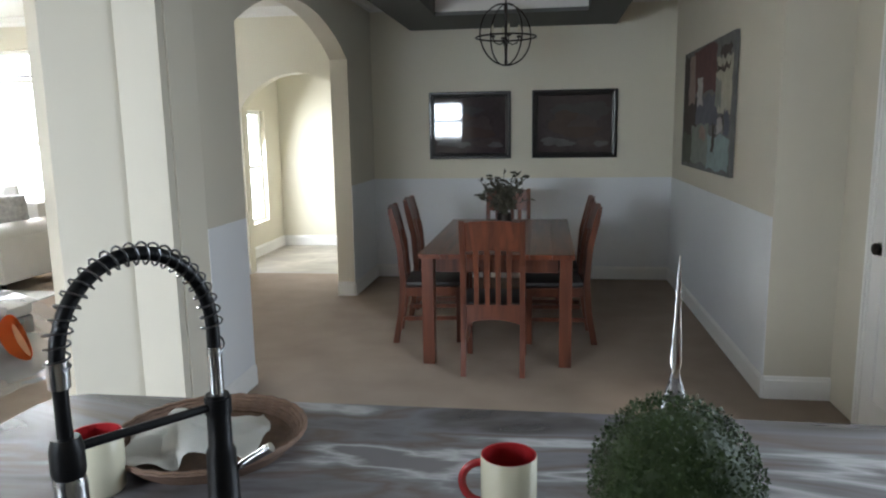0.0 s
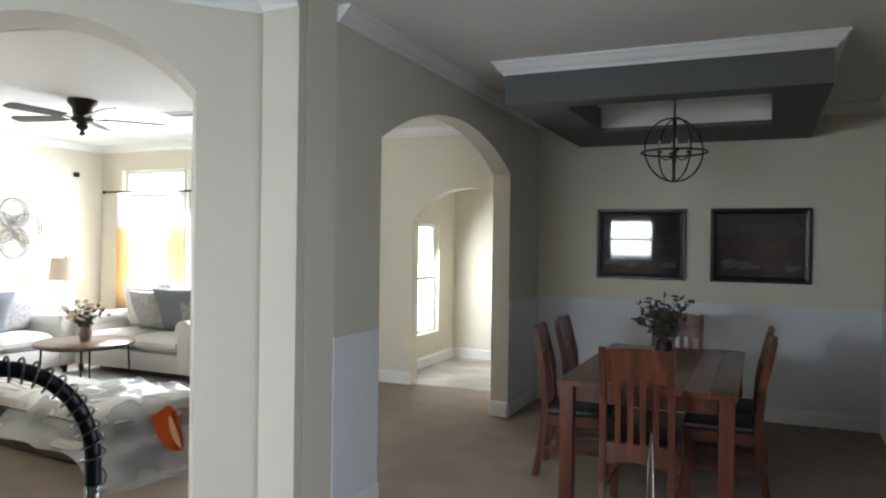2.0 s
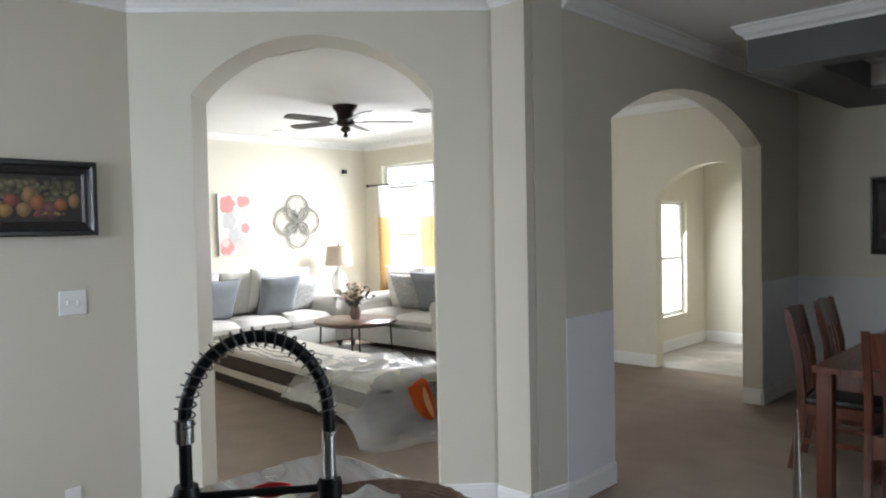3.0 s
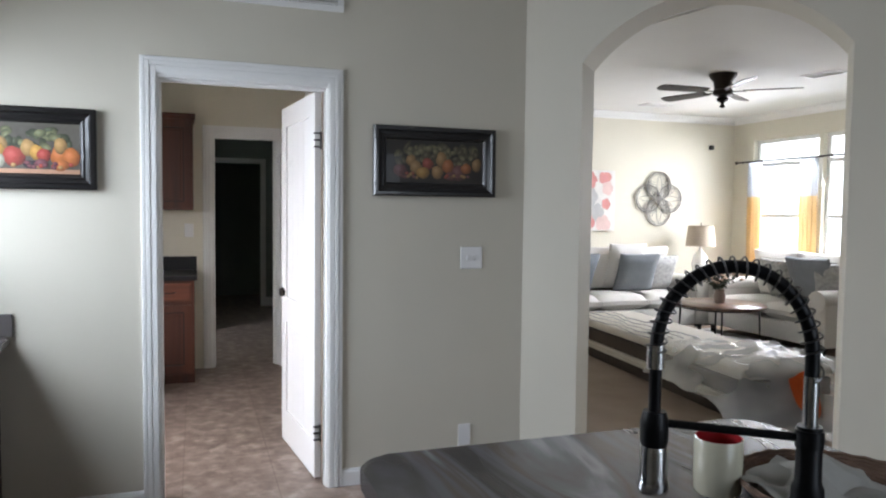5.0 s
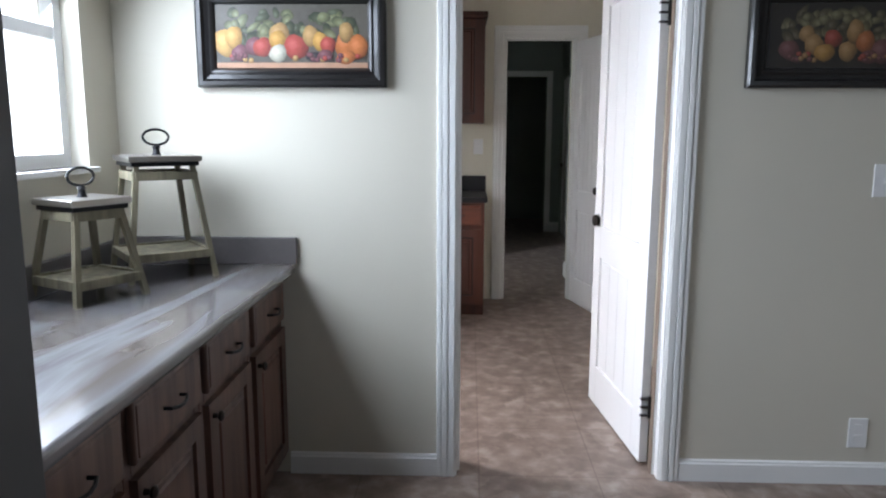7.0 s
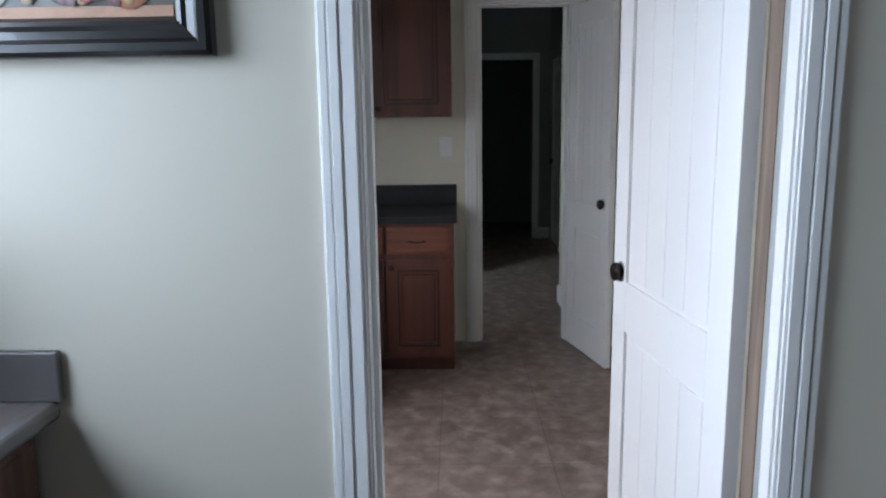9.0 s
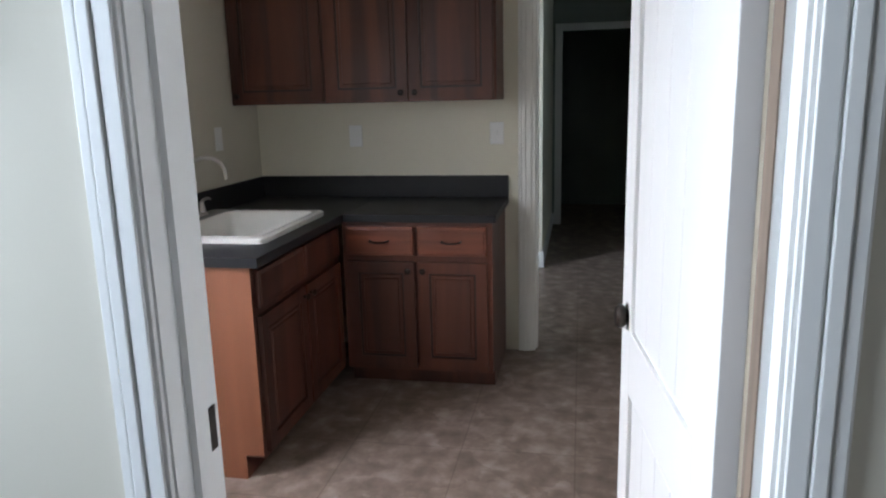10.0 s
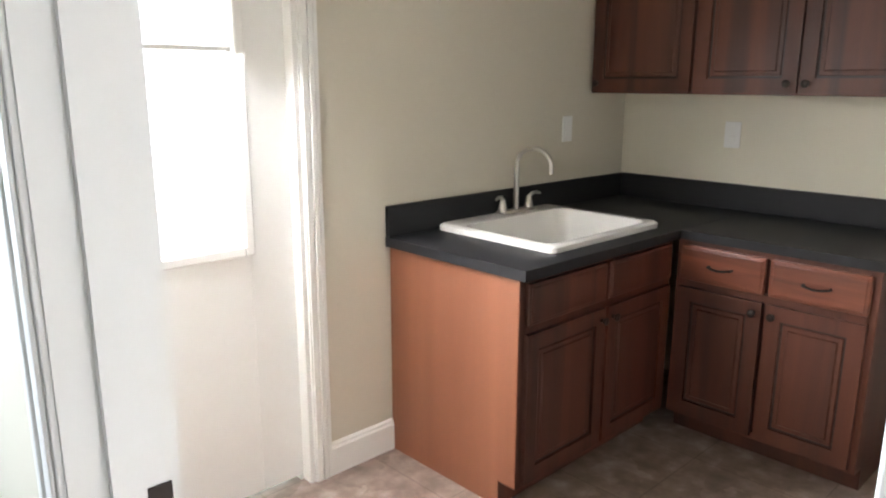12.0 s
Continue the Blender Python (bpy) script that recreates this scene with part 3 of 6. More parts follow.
def jambs(ob, u0, u1, top, depth, strike=False):
    t = 0.018
    part("side_jamb", boxes(((u0 - 0.002, -depth, 0), (u0 + t, 0.004, top))), WHITE, ob)
    part("side_jamb", boxes(((u1 - t, -depth, 0), (u1 + 0.002, 0.004, top))), WHITE, ob)
    part("head_jamb", boxes(((u0, -depth, top - t), (u1, 0.004, top + 0.002))), WHITE, ob)
    part("stop", boxes(((u0 + t, -depth * 0.62, 0), (u0 + t + 0.011, -depth * 0.32, top - t)), ((u1 - t - 0.011, -depth * 0.62, 0), (u1 - t, -depth * 0.32, top - t)),
                       ((u0 + t, -depth * 0.62, top - t - 0.011), (u1 - t, -depth * 0.32, top - t))), WHITE, ob)
    if strike:
        part("strike_plate", boxes(((u1 - t - 0.003, -depth * 0.9, 0.895), (u1 - t, -depth * 0.66, 0.965)), bevel=0.001), BRONZE, ob, "dark bronze strike plate")


def knob(parent, x, y, z, sgn, mat=BRONZE):
    bm = bmesh.new()
    lathe(bm, ((0.032, 0.0), (0.032, 0.004), (0.026, 0.009), (0.012, 0.012), (0.010, 0.030), (0.016, 0.036), (0.026, 0.044), (0.028, 0.054), (0.022, 0.062), (0.008, 0.065)), 20,
          pose(x, y, z, -90 * sgn, 0, 0))
    return part("door_knob", bm, mat, parent, "dark bronze round knob", True)


def panel_door(name, width, m, label, kind="", knob_x=None, planks=True, mat=DOOR_W):
    """A leaf with a tall planked panel over a lower one; x from the hinge, y its thickness."""
    ob = thing(name, label, "door", m, "", kind)
    t, h = 0.035, 2.01
    st, mid, bot, top = 0.105, 0.80, 0.20, 0.115
    zs = ((bot, mid - 0.06), (mid + 0.09, h - top))
    xs = ((st, width - st),)
    bm = bmesh.new()
    box(bm, (0, 0, 0.008), (st, t, h), 0.002)
    box(bm, (width - st, 0, 0.008), (width, t, h), 0.002)
    for z0, z1 in ((0.008, bot), (mid - 0.06, mid + 0.09), (h - top, h)):
        box(bm, (st, 0, z0), (width - st, t, z1), 0.002)
    part("frame", bm, mat, ob)
    for x0, x1 in xs:
        for z0, z1 in zs:
            bm = bmesh.new()
            box(bm, (x0 - 0.002, 0.010, z0 - 0.002), (x1 + 0.002, t - 0.010, z1 + 0.002))
            n = 4
            w = (x1 - x0 - 0.03) / n
            for k in range(n):
                box(bm, (x0 + 0.015 + k * w + 0.001, 0.006, z0 + 0.015), (x0 + 0.015 + (k + 1) * w - 0.001, t - 0.006, z1 - 0.015), 0.003)
            part("panel", bm, mat, ob)
    kx = width - 0.065 if knob_x is None else knob_x
    knob(ob, kx, 0, 0.915, 1)
    knob(ob, kx, t, 0.915, -1)
    return ob


def hinges(ob, x, y, zs, m=None):
    for z in zs:
        bm = bmesh.new()
        rod(bm, (x, y, z), (x, y, z + 0.09), 0.006, seg=10)
        box(bm, (x - 0.002, y - 0.03, z + 0.002), (x + 0.002, y, z + 0.088))
        for k in range(3):
            box(bm, (x - 0.006, y - 0.006, z + 0.008 + 0.034 * k), (x + 0.010, y + 0.036, z + 0.016 + 0.034 * k), 0.001)
        part("hinge", bm, FRAMEB, ob, "black metal hinge")


KW = (0, 1.77, 0, -1.345)
door_frame = casing("door_frame_kitchen", KW, 1.075, 1.862, 2.03, "white moulded door casing in the kitchen wall")
jambs(door_frame, 1.0625, 1.876, 2.03, 0.124, True)
# Brown strips stand for the shaded jamb and gap beside the leaf.
part("raw_edge", boxes(((1.0800, -0.122, 0.0), (1.0835, -0.0785, 2.01)), ((1.0910, -0.0782, 0.0), (1.0932, -0.0385, 2.00))), JAMBSHADE, door_frame, "brown strip standing for shade on the jamb")
leaf = panel_door("door_1", 0.742, pose(-0.128, 0.683, 0, 0, 0, 186.3), "white panelled wooden door standing open into laundry", "structure")
hinges(leaf, -0.008, 0.004, (0.20, 1.72))

LW = (-3.04, 1.10, -3.04, -1.345)
door_frame_b = casing("door_frame_laundry", LW, 0.33, 0.89, 2.06, "white moulded casing of the laundry doorway")
jambs(door_frame_b, 0.33, 0.89, 2.06, 0.124)
panel_door("door_2", 0.55, pose(-3.018, 0.757, 0, 0, 0, 14), "narrow white wooden door standing open into the laundry", "structure", 0.48)
HE = (-7.1, 1.5, -7.1, -2.4)
casing("door_frame_hall", HE, 0.53, 1.24, 2.06, "dim white casing of a dark doorway")
panel_door("door_3", 0.71, pose(-6.265, 1.215, 0, 0, 0, 180), "white wooden hall door standing closed", "structure")


def window_unit(name, line, u0, u1, z0, z1, depth, label, bars=(), cols=(), sill=True):
    """A window in an opening: frame, sash bars, panes, sill."""
    m, _ = along(*line)
    ob = thing(name, label, "window", m, "", "structure")
    f = 0.045
    d0, d1 = -depth * 0.75, -depth * 0.45
    part("window_frame", boxes(((u0, d0, z0), (u0 + f, d1, z1)), ((u1 - f, d0, z0), (u1, d1, z1)), ((u0 + f, d0, z0), (u1 - f, d1, z0 + f)), ((u0 + f, d0, z1 - f), (u1 - f, d1, z1))), WHITE, ob)
    for z in bars:
        part("sash_bar", boxes(((u0 + f, d0 + 0.004, z - 0.022), (u1 - f, d1 - 0.004, z + 0.022)), bevel=0.004), WHITE, ob)
    for u in cols:
        part("mullion", boxes(((u - 0.02, d0 + 0.006, z0 + f), (u + 0.02, d1 - 0.006, z1 - f)), bevel=0.004), WHITE, ob)
    zs = [z0 + f, *bars, z1 - f]
    for a, b in zip(zs, zs[1:]):
        p = part("pane", boxes(((u0 + f, (d0 + d1) / 2 - 0.002, a), (u1 - f, (d0 + d1) / 2 + 0.002, b))), PANE, ob)
        p.visible_shadow = False
    if sill:
        part("window_sill", boxes(((u0 - 0.03, -depth * 0.45, z0 - 0.02), (u1 + 0.03, 0.025, z0)), bevel=0.005), WHITE, ob)
    return ob


SW = (-3.04, -1.345, 4.80, -1.345)
NW = (EAST + 0.35, BACK, -4.40, BACK)
window_unit("window_1", SW, 3.26, 4.54, 1.21, 2.08, 0.14, "white framed sash window above the kitchen counter", (1.645,))
EWL = (4.80, -1.345, 4.80, 3.90)
# Unseen window, added as the opening for the east fill lamp.
window_unit("window_2", EWL, 2.30, 3.75, 0.35, 2.12, 0.12, "unseen wide white framed window added for east light", (1.25,), (3.025,))
east_frame = casing("door_frame_east", EWL, 4.065, 4.845, 2.03, "white casing of a closed kitchen door")
jambs(east_frame, 4.065, 4.845, 2.03, 0.12)
panel_door("door_5", 0.742, pose(4.815, 2.739, 0, 0, 0, 90), "white panelled wooden door standing closed", "structure")
window_unit("window_3", NW, 6.70, 7.74, 0.745, 2.38, 0.14, "tall white living room window with a transom", (2.06, 1.40))
window_unit("window_4", NW, 7.80, 8.84, 0.745, 2.38, 0.14, "tall white living room window with a transom", (2.06, 1.40))
window_unit("window_5", (-0.16, 9.1, -0.16, BACK), 0.64, 1.31, 0.40, 1.74, 0.12, "narrow bright foyer window with white frame", (1.07,), (), False)
window_unit("window_6", (-3.16, -2.4, -3.16, -1.30), 0.10, 0.95, 0.9, 2.1, 0.12, "unseen side room window added to light the hall", (1.5,))

SKYGLOW = bpy.data.materials.new("overcast_sky_glow")
SKYGLOW.use_nodes = True
sg = SKYGLOW.node_tree.nodes["Principled BSDF"]
sg.inputs["Base Color"].default_value = (0.8, 0.85, 0.9, 1)
sg.inputs["Emission Color"].default_value, sg.inputs["Emission Strength"].default_value = (0.93, 0.97, 1.0, 1), 4.0
for lo, hi in (((-12.0, -4.02, -0.3), (2.6, -4.0, 4.5)), ((-13.0, 9.60, -0.3), (-0.6, 9.62, 4.5)), ((-2.52, 7.3, -0.3), (-2.5, 9.5, 4.0)), ((-1.9, -3.02, -0.3), (-0.2, -3.0, 4.0))):
    tagged(part("backdrop", boxes((lo, hi)), SKYGLOW, None, "", False, "structure"), "plain bright overcast sky outside the window", "backdrop")

# outer door of the laundry room with a large pane
ext = thing("door_4", "white outer door with a large bright pane", "door", pose(-1.11, -1.345, 0), "", "structure")
part("leaf_frame", boxes(((0.02, -0.09, 0.02), (0.18, -0.045, 2.01)), ((0.65, -0.09, 0.02), (0.81, -0.045, 2.01)), ((0.18, -0.09, 0.02), (0.65, -0.045, 0.90)), ((0.18, -0.09, 1.90), (0.65, -0.045, 2.01)), bevel=0.002), DOOR_W, ext)
part("pane_frame", boxes(((0.165, -0.095, 0.885), (0.20, -0.035, 1.915)), ((0.63, -0.095, 0.885), (0.665, -0.035, 1.915)), ((0.20, -0.095, 0.885), (0.63, -0.035, 0.92)), ((0.20, -0.095, 1.88), (0.63, -0.035, 1.915)), bevel=0.006), DOOR_W, ext)
part("glazing_bar", boxes(((0.20, -0.075, 1.535), (0.63, -0.060, 1.55))), DOOR_W, ext)
pn_ = part("pane", boxes(((0.20, -0.070, 0.92), (0.63, -0.066, 1.88))), PANE, ext)
pn_.visible_shadow = False
knob(ext, 0.745, -0.045, 0.93, -1)
ext_frame = casing("door_frame_outer", SW, 1.93, 2.76, 2.03, "white casing of the outer laundry door")
jambs(ext_frame, 1.93, 2.76, 2.03, 0.14)

# ---- kitchen ----


def raised_panel(parent, name, x0, x1, z0, z1, wood_v, groove, y=0.0, t=0.019):
    """A raised-panel cabinet front whose face looks to +y: frame, dark groove and field."""
    st = 0.055
    bm = frame_ring((x0, x1, z0, z1), (x0 + st, x1 - st, z0 + st, z1 - st), y, y + t, 0.003)
    front = part(name, bm, wood_v, parent)
    part("groove", boxes(((x0 + st - 0.002, y, z0 + st - 0.002), (x1 - st + 0.002, y + t - 0.010, z1 - st + 0.002))), groove, front, "dark glazed groove round the field")
    bm = bmesh.new()
    box(bm, (x0 + st + 0.009, y + 0.004, z0 + st + 0.009), (x1 - st - 0.009, y + t - 0.006, z1 - st - 0.009), 0.003, None, 1)
    box(bm, (x0 + st + 0.024, y + 0.004, z0 + st + 0.024), (x1 - st - 0.024, y + t - 0.001, z1 - st - 0.024), 0.007, None, 1)
    part("field_panel", bm, wood_v, front)
    return front


def pull(parent, x, y, z, w=0.09, mat=BLACKM):
    bm = bmesh.new()
    tube(bm, [(x - w / 2, y, z), (x - w / 2, y + 0.018, z), (x - w / 4, y + 0.026, z - 0.004), (x, y + 0.028, z - 0.006), (x + w / 4, y + 0.026, z - 0.004), (x + w / 2, y + 0.018, z), (x + w / 2, y, z)], 0.0045, 8)
    return part("handle", bm, mat, parent, "dark metal bar handle", True)


def small_knob(parent, x, y, z, mat=BRONZE):
    bm = bmesh.new()
    lathe(bm, ((0.008, 0), (0.006, 0.012), (0.014, 0.018), (0.015, 0.024), (0.008, 0.029)), 14, pose(x, y, z, -90))
    return part("handle", bm, mat, parent, "small dark metal knob", True)


def base_cabinet(name, m, width, depth, height, label, wood_v, wood_h, doors=1, drawers=True, group="", toe=0.09, end_panel=None, knob_mat=BRONZE, false_front=False):
    """A floor cabinet: back at y=0, front at y=depth, x from 0 to width."""
    ob = thing(name, label, "cabinet", m, group)
    bm = bmesh.new()
    if false_front:
        box(bm, (0.0, 0, toe), (width, depth - 0.02, 0.55))
        box(bm, (0.0, 0, 0.55), (0.018, depth - 0.02, height))
        box(bm, (width - 0.018, 0, 0.55), (width, depth - 0.02, height))
    else:
        box(bm, (0.0, 0, toe), (width, depth - 0.02, height))
    part("body", bm, wood_v, ob)
    part("plinth", boxes(((0.0, 0, 0), (width, depth - 0.075, toe - 0.0005))), wood_v, ob)
    part("face_frame", boxes(((0, depth - 0.02, toe), (0.035, depth, height)), ((width - 0.035, depth - 0.02, toe), (width, depth, height)), ((0.035, depth - 0.02, toe), (width - 0.035, depth, toe + 0.03)),
                             ((0.035, depth - 0.02, height - 0.03), (width - 0.035, depth, height)), ((0.035, depth - 0.02, height - 0.20), (width - 0.035, depth, height - 0.165)), bevel=0.002), wood_v, ob)
    n = doors
    w = (width - 0.03) / n
    for k in range(n):
        x0, x1 = 0.015 + k * w + 0.008, 0.015 + (k + 1) * w - 0.008
        if drawers or false_front:
            bm = bmesh.new()
            box(bm, (x0, depth, height - 0.165), (x1, depth + 0.019, height - 0.022), 0.006)
            box(bm, (x0 + 0.012, depth, height - 0.153), (x1 - 0.012, depth + 0.0215, height - 0.034), 0.004)
            d = part("drawer_front", bm, wood_h, ob)
            if drawers:
                pull(d, (x0 + x1) / 2, depth + 0.021, height - 0.092)
        dr = raised_panel(ob, "door", x0, x1, toe + 0.018, height - 0.195, wood_v, GLAZE, depth)
        kx = x1 - 0.028 if (k % 2 == 0 and n > 1) or (n == 1) else x0 + 0.028
        small_knob(dr, kx, depth + 0.019, height - 0.235, knob_mat)
    if end_panel:
        part("end_panel", boxes(((-0.006, 0, toe), (-0.0005, depth, height)), ((-0.006, 0, 0), (-0.0005, depth - 0.075, toe))), end_panel, ob, "end panel in a lighter tone")
    return ob


KC = 0.838
GREYPANEL = material("charcoal_panel_paint", (0.030, 0.031, 0.032), 0.55, 0, 0.06, 4, 140, 0.04, 0.001)
# the run of cabinets under the kitchen window; each unit faces north
xk = [0.02, 0.44, 0.86, 1.28, 1.70]
for a, b in zip(xk, xk[1:]):
    base_cabinet("kitchen_cabinet", pose(a, -1.342, 0), b - a - 0.001, 0.585, KC - 0.038, "brown stained base cabinet with drawer and panelled door", BROWNCAB, BROWNCAB, 1, True, "cabinets under the kitchen window")
ct = thing("kitchen_worktop", "swirled grey stone-look laminate worktop with backsplash", "worktop")
bm = bmesh.new()
box(bm, (0.003, -1.343, KC - 0.038), (1.715, -0.700, KC), 0.012, None, 3)
part("top", bm, MARBLE, ct)
part("splash", boxes(((0.022, -1.344, KC), (1.715, -1.324, KC + 0.102)), bevel=0.004), SPLASHM, ct, "plain grey brown upstand")
part("side_splash", boxes(((0.002, -1.323, KC), (0.021, -0.690, KC + 0.102)), bevel=0.004), SPLASHM, ct, "plain grey brown upstand")

# refrigerator
pier = thing("tall_filler_panel", "charcoal painted tall panel beside the refrigerator", "panel", None)
part("side_panel", boxes(((1.722, -1.342, 0.0), (1.742, -0.655, 2.20)), bevel=0.002), GREYPANEL, pier)
part("side_panel", boxes(((1.880, -1.342, 0.0), (1.90, -0.655, 2.20)), bevel=0.002), GREYPANEL, pier)
part("front_panel", boxes(((1.722, -0.6545, 0.0), (1.90, -0.635, 2.20)), bevel=0.003), GREYPANEL, pier)
part("top_panel", boxes(((1.7425, -1.342, 2.18), (1.8795, -0.655, 2.199))), GREYPANEL, pier)
fr_ = thing("refrigerator", "black enamel refrigerator beside the kitchen counter", "refrigerator", pose(1.915, -1.33, 0))
part("body", boxes(((0, 0, 0.03), (0.90, 0.66, 1.78)), bevel=0.008), APPL, fr_)
part("upper_door", boxes(((0.004, 0.662, 0.62), (0.896, 0.728, 1.775)), bevel=0.012), APPL, fr_)
part("freezer_drawer", boxes(((0.004, 0.662, 0.06), (0.896, 0.728, 0.61)), bevel=0.012), APPL, fr_)
bm = bmesh.new()
rod(bm, (0.82, 0.775, 0.75), (0.82, 0.775, 1.45), 0.011)
rod(bm, (0.82, 0.728, 0.79), (0.82, 0.775, 0.79), 0.009)
rod(bm, (0.82, 0.728, 1.41), (0.82, 0.775, 1.41), 0.009)
part("handle", bm, APPL, fr_, "", True)
for fx in (0.06, 0.84):
    part("foot", rod(bmesh.new(), (fx, 0.08, 0), (fx, 0.08, 0.031), 0.02), BLACKM, fr_)
    part("foot", rod(bmesh.new(), (fx, 0.58, 0), (fx, 0.58, 0.031), 0.02), BLACKM, fr_)

# kitchen island
IZ = 0.92
isl = thing("kitchen_island", "brown panelled kitchen island with cabinet doors", "kitchen island")
part("body", boxes(((2.36, 0.46, 0.09), (4.62, 1.10, IZ - 0.042)), ((2.40, 0.52, 0), (4.58, 1.06, 0.09))), BROWNCAB, isl)
for k in range(4):
    x0 = 2.37 + k * 0.56
    raised_panel(isl, "panel", x0 + 0.01, x0 + 0.55, 0.11, IZ - 0.06, BROWNCAB, GLAZE, 1.10)
o_ = raised_panel(isl, "end_panel", 0.02, 0.60, 0.11, IZ - 0.06, BROWNCAB, GLAZE)
o_.matrix_basis = pose(2.36, 0.47, 0, 0, 0, 90)
itop = thing("island_worktop", "swirled grey brown laminate island worktop with rounded corners", "worktop")
bm = bmesh.new()
prof = []
for (cx, cy, a0) in ((2.19 + 0.07, 0.36 + 0.07, 180), (4.74 - 0.07, 0.36 + 0.07, 270), (4.74 - 0.07, 1.335 - 0.07, 0), (2.19 + 0.07, 1.335 - 0.07, 90)):
    for k in range(7):
        a = radians(a0 + 15 * k)
        prof.append((cx + 0.07 * math.cos(a), cy + 0.07 * math.sin(a)))
lo_ = [bm.verts.new((x, y, IZ - 0.04)) for x, y in prof]
hi_ = [bm.verts.new((x, y, IZ)) for x, y in prof]
for k in range(len(prof)):
    bm.faces.new((lo_[k], lo_[(k + 1) % len(prof)], hi_[(k + 1) % len(prof)], hi_[k]))
bm.faces.new(lo_[::-1])
bm.faces.new(hi_)
bmesh.ops.bevel(bm, geom=[e for e in bm.edges if len({v.co.z for v in e.verts}) == 1], offset=0.006, segments=2, affect="EDGES")
part("top", bm, MARBLE_B, itop)

# ---- island things ----
# spring faucet: riser, arched spring hose, spray head held by an arm
fc = thing("spring_faucet", "black and chrome spring-neck kitchen faucet", "faucet")
RI, HD = Vector((2.790, 0.892, 0)), Vector((2.672, 0.715, 0))
MID, HALF = (RI + HD) / 2, (RI - HD) / 2
bm = bmesh.new()
lathe(bm, ((0.030, IZ), (0.030, IZ + 0.012), (0.024, IZ + 0.02), (0.022, IZ + 0.10), (0.018, IZ + 0.11), (0.017, IZ + 0.19)), 20, Matrix.Translation(RI))
part("valve_body", bm, BLACKM, fc, "", True)
part("riser_sleeve", rod(bmesh.new(), RI + Vector((0, 0, IZ + 0.185)), RI + Vector((0, 0, IZ + 0.262)), 0.0105, seg=16), CHROME, fc, "chrome sleeve", True)
zarc = IZ + 0.255
hose, n_ = [], 40
for k in range(n_ + 1):
    a = math.pi * k / n_
    hose.append(MID + HALF * math.cos(a) + Vector((0, 0, zarc + 0.035 + 0.125 * math.sin(a))))
hose = [RI + Vector((0, 0, zarc))] + hose + [HD + Vector((0, 0, zarc + 0.03))]
part("hose", tube(bmesh.new(), hose, 0.0100, 10), BLACKM, fc, "black rubber hose", True)
bm = bmesh.new()
coil = []
seg_ = 24 * 12
for k in range(seg_ + 1):
    f_ = k / seg_ * (len(hose) - 1)
    i = min(int(f_), len(hose) - 2)
    p = hose[i].lerp(hose[i + 1], f_ - i)
    d = (hose[i + 1] - hose[i]).normalized()
    u = HALF.normalized().cross(Vector((0, 0, 1)))
    v = d.cross(u)
    w_ = 2 * math.pi * k / 12
    coil.append(p + 0.0150 * (u * math.cos(w_) + v * math.sin(w_)))
part("spring", tube(bm, coil, 0.0016, 6), DARKSPRING, fc, "dark steel coil spring", True)
bm = bmesh.new()
lathe(bm, ((0.0135, IZ + 0.295), (0.0135, IZ + 0.260)), 16, Matrix.Translation(HD))
part("hose_collar", bm, CHROME, fc, "chrome hose collar", True)
part("lower_hose", rod(bmesh.new(), HD + Vector((0, 0, IZ + 0.190)), HD + Vector((0, 0, IZ + 0.262)), 0.0095, seg=14), BLACKM, fc, "", True)
bm = bmesh.new()
lathe(bm, ((0.017, IZ + 0.195), (0.021, IZ + 0.180), (0.021, IZ + 0.150), (0.018, IZ + 0.140)), 18, Matrix.Translation(HD))
part("spray_grip", bm, BLACKM, fc, "", True)
bm = bmesh.new()
lathe(bm, ((0.018, IZ + 0.145), (0.0205, IZ + 0.135), (0.0205, IZ + 0.095), (0.024, IZ + 0.080), (0.022, IZ + 0.072)), 20, Matrix.Translation(HD))
part("spray_head", bm, CHROME, fc, "chrome spray head", True)
bm = bmesh.new()
rod(bm, RI + Vector((0, 0, IZ + 0.172)), HD + Vector((0, 0, IZ + 0.178)), 0.0065, seg=10)
lathe(bm, ((0.0195, IZ + 0.160), (0.0195, IZ + 0.185)), 18, Matrix.Translation(RI))
part("holder_arm", bm, BLACKM, fc, "black holder arm", True)
bm = bmesh.new()
rod(bm, RI + Vector((0.02, 0.01, IZ + 0.07)), RI + Vector((0.075, 0.01, IZ + 0.105)), 0.006, 0.008, 10)
part("lever", bm, CHROME, fc, "chrome lever", True)


def mug(x, y, turn, group="mugs on the island"):
    ob = thing("mug", "cream ceramic mug with red glazed inside and handle", "mug", pose(x, y, IZ, 0, 0, turn), group)
    bm = bmesh.new()
    lathe(bm, ((0.001, 0.0), (0.036, 0.0), (0.0405, 0.006), (0.0415, 0.05), (0.0415, 0.097), (0.0405, 0.0985)), 32, None, True)
    part("body", bm, CERAMIC, ob, "", True)
    bm = bmesh.new()
    lathe(bm, ((0.0406, 0.0986), (0.038, 0.098), (0.0375, 0.05), (0.036, 0.008), (0.001, 0.006)), 32, None, True)
    part("inside", bm, REDGLAZE, ob, "red glazed inside", True)
    bm = bmesh.new()
    tube(bm, [(0.040 + 0.030 * math.sin(math.pi * k / 14), 0, 0.052 + 0.031 * math.cos(math.pi * k / 14)) for k in range(15)], 0.0062, 10)
    part("handle", bm, REDGLAZE, ob, "red glazed handle", True)
    return ob


mug(3.218, 0.93, 178)
mug(2.555, 0.935, 120)

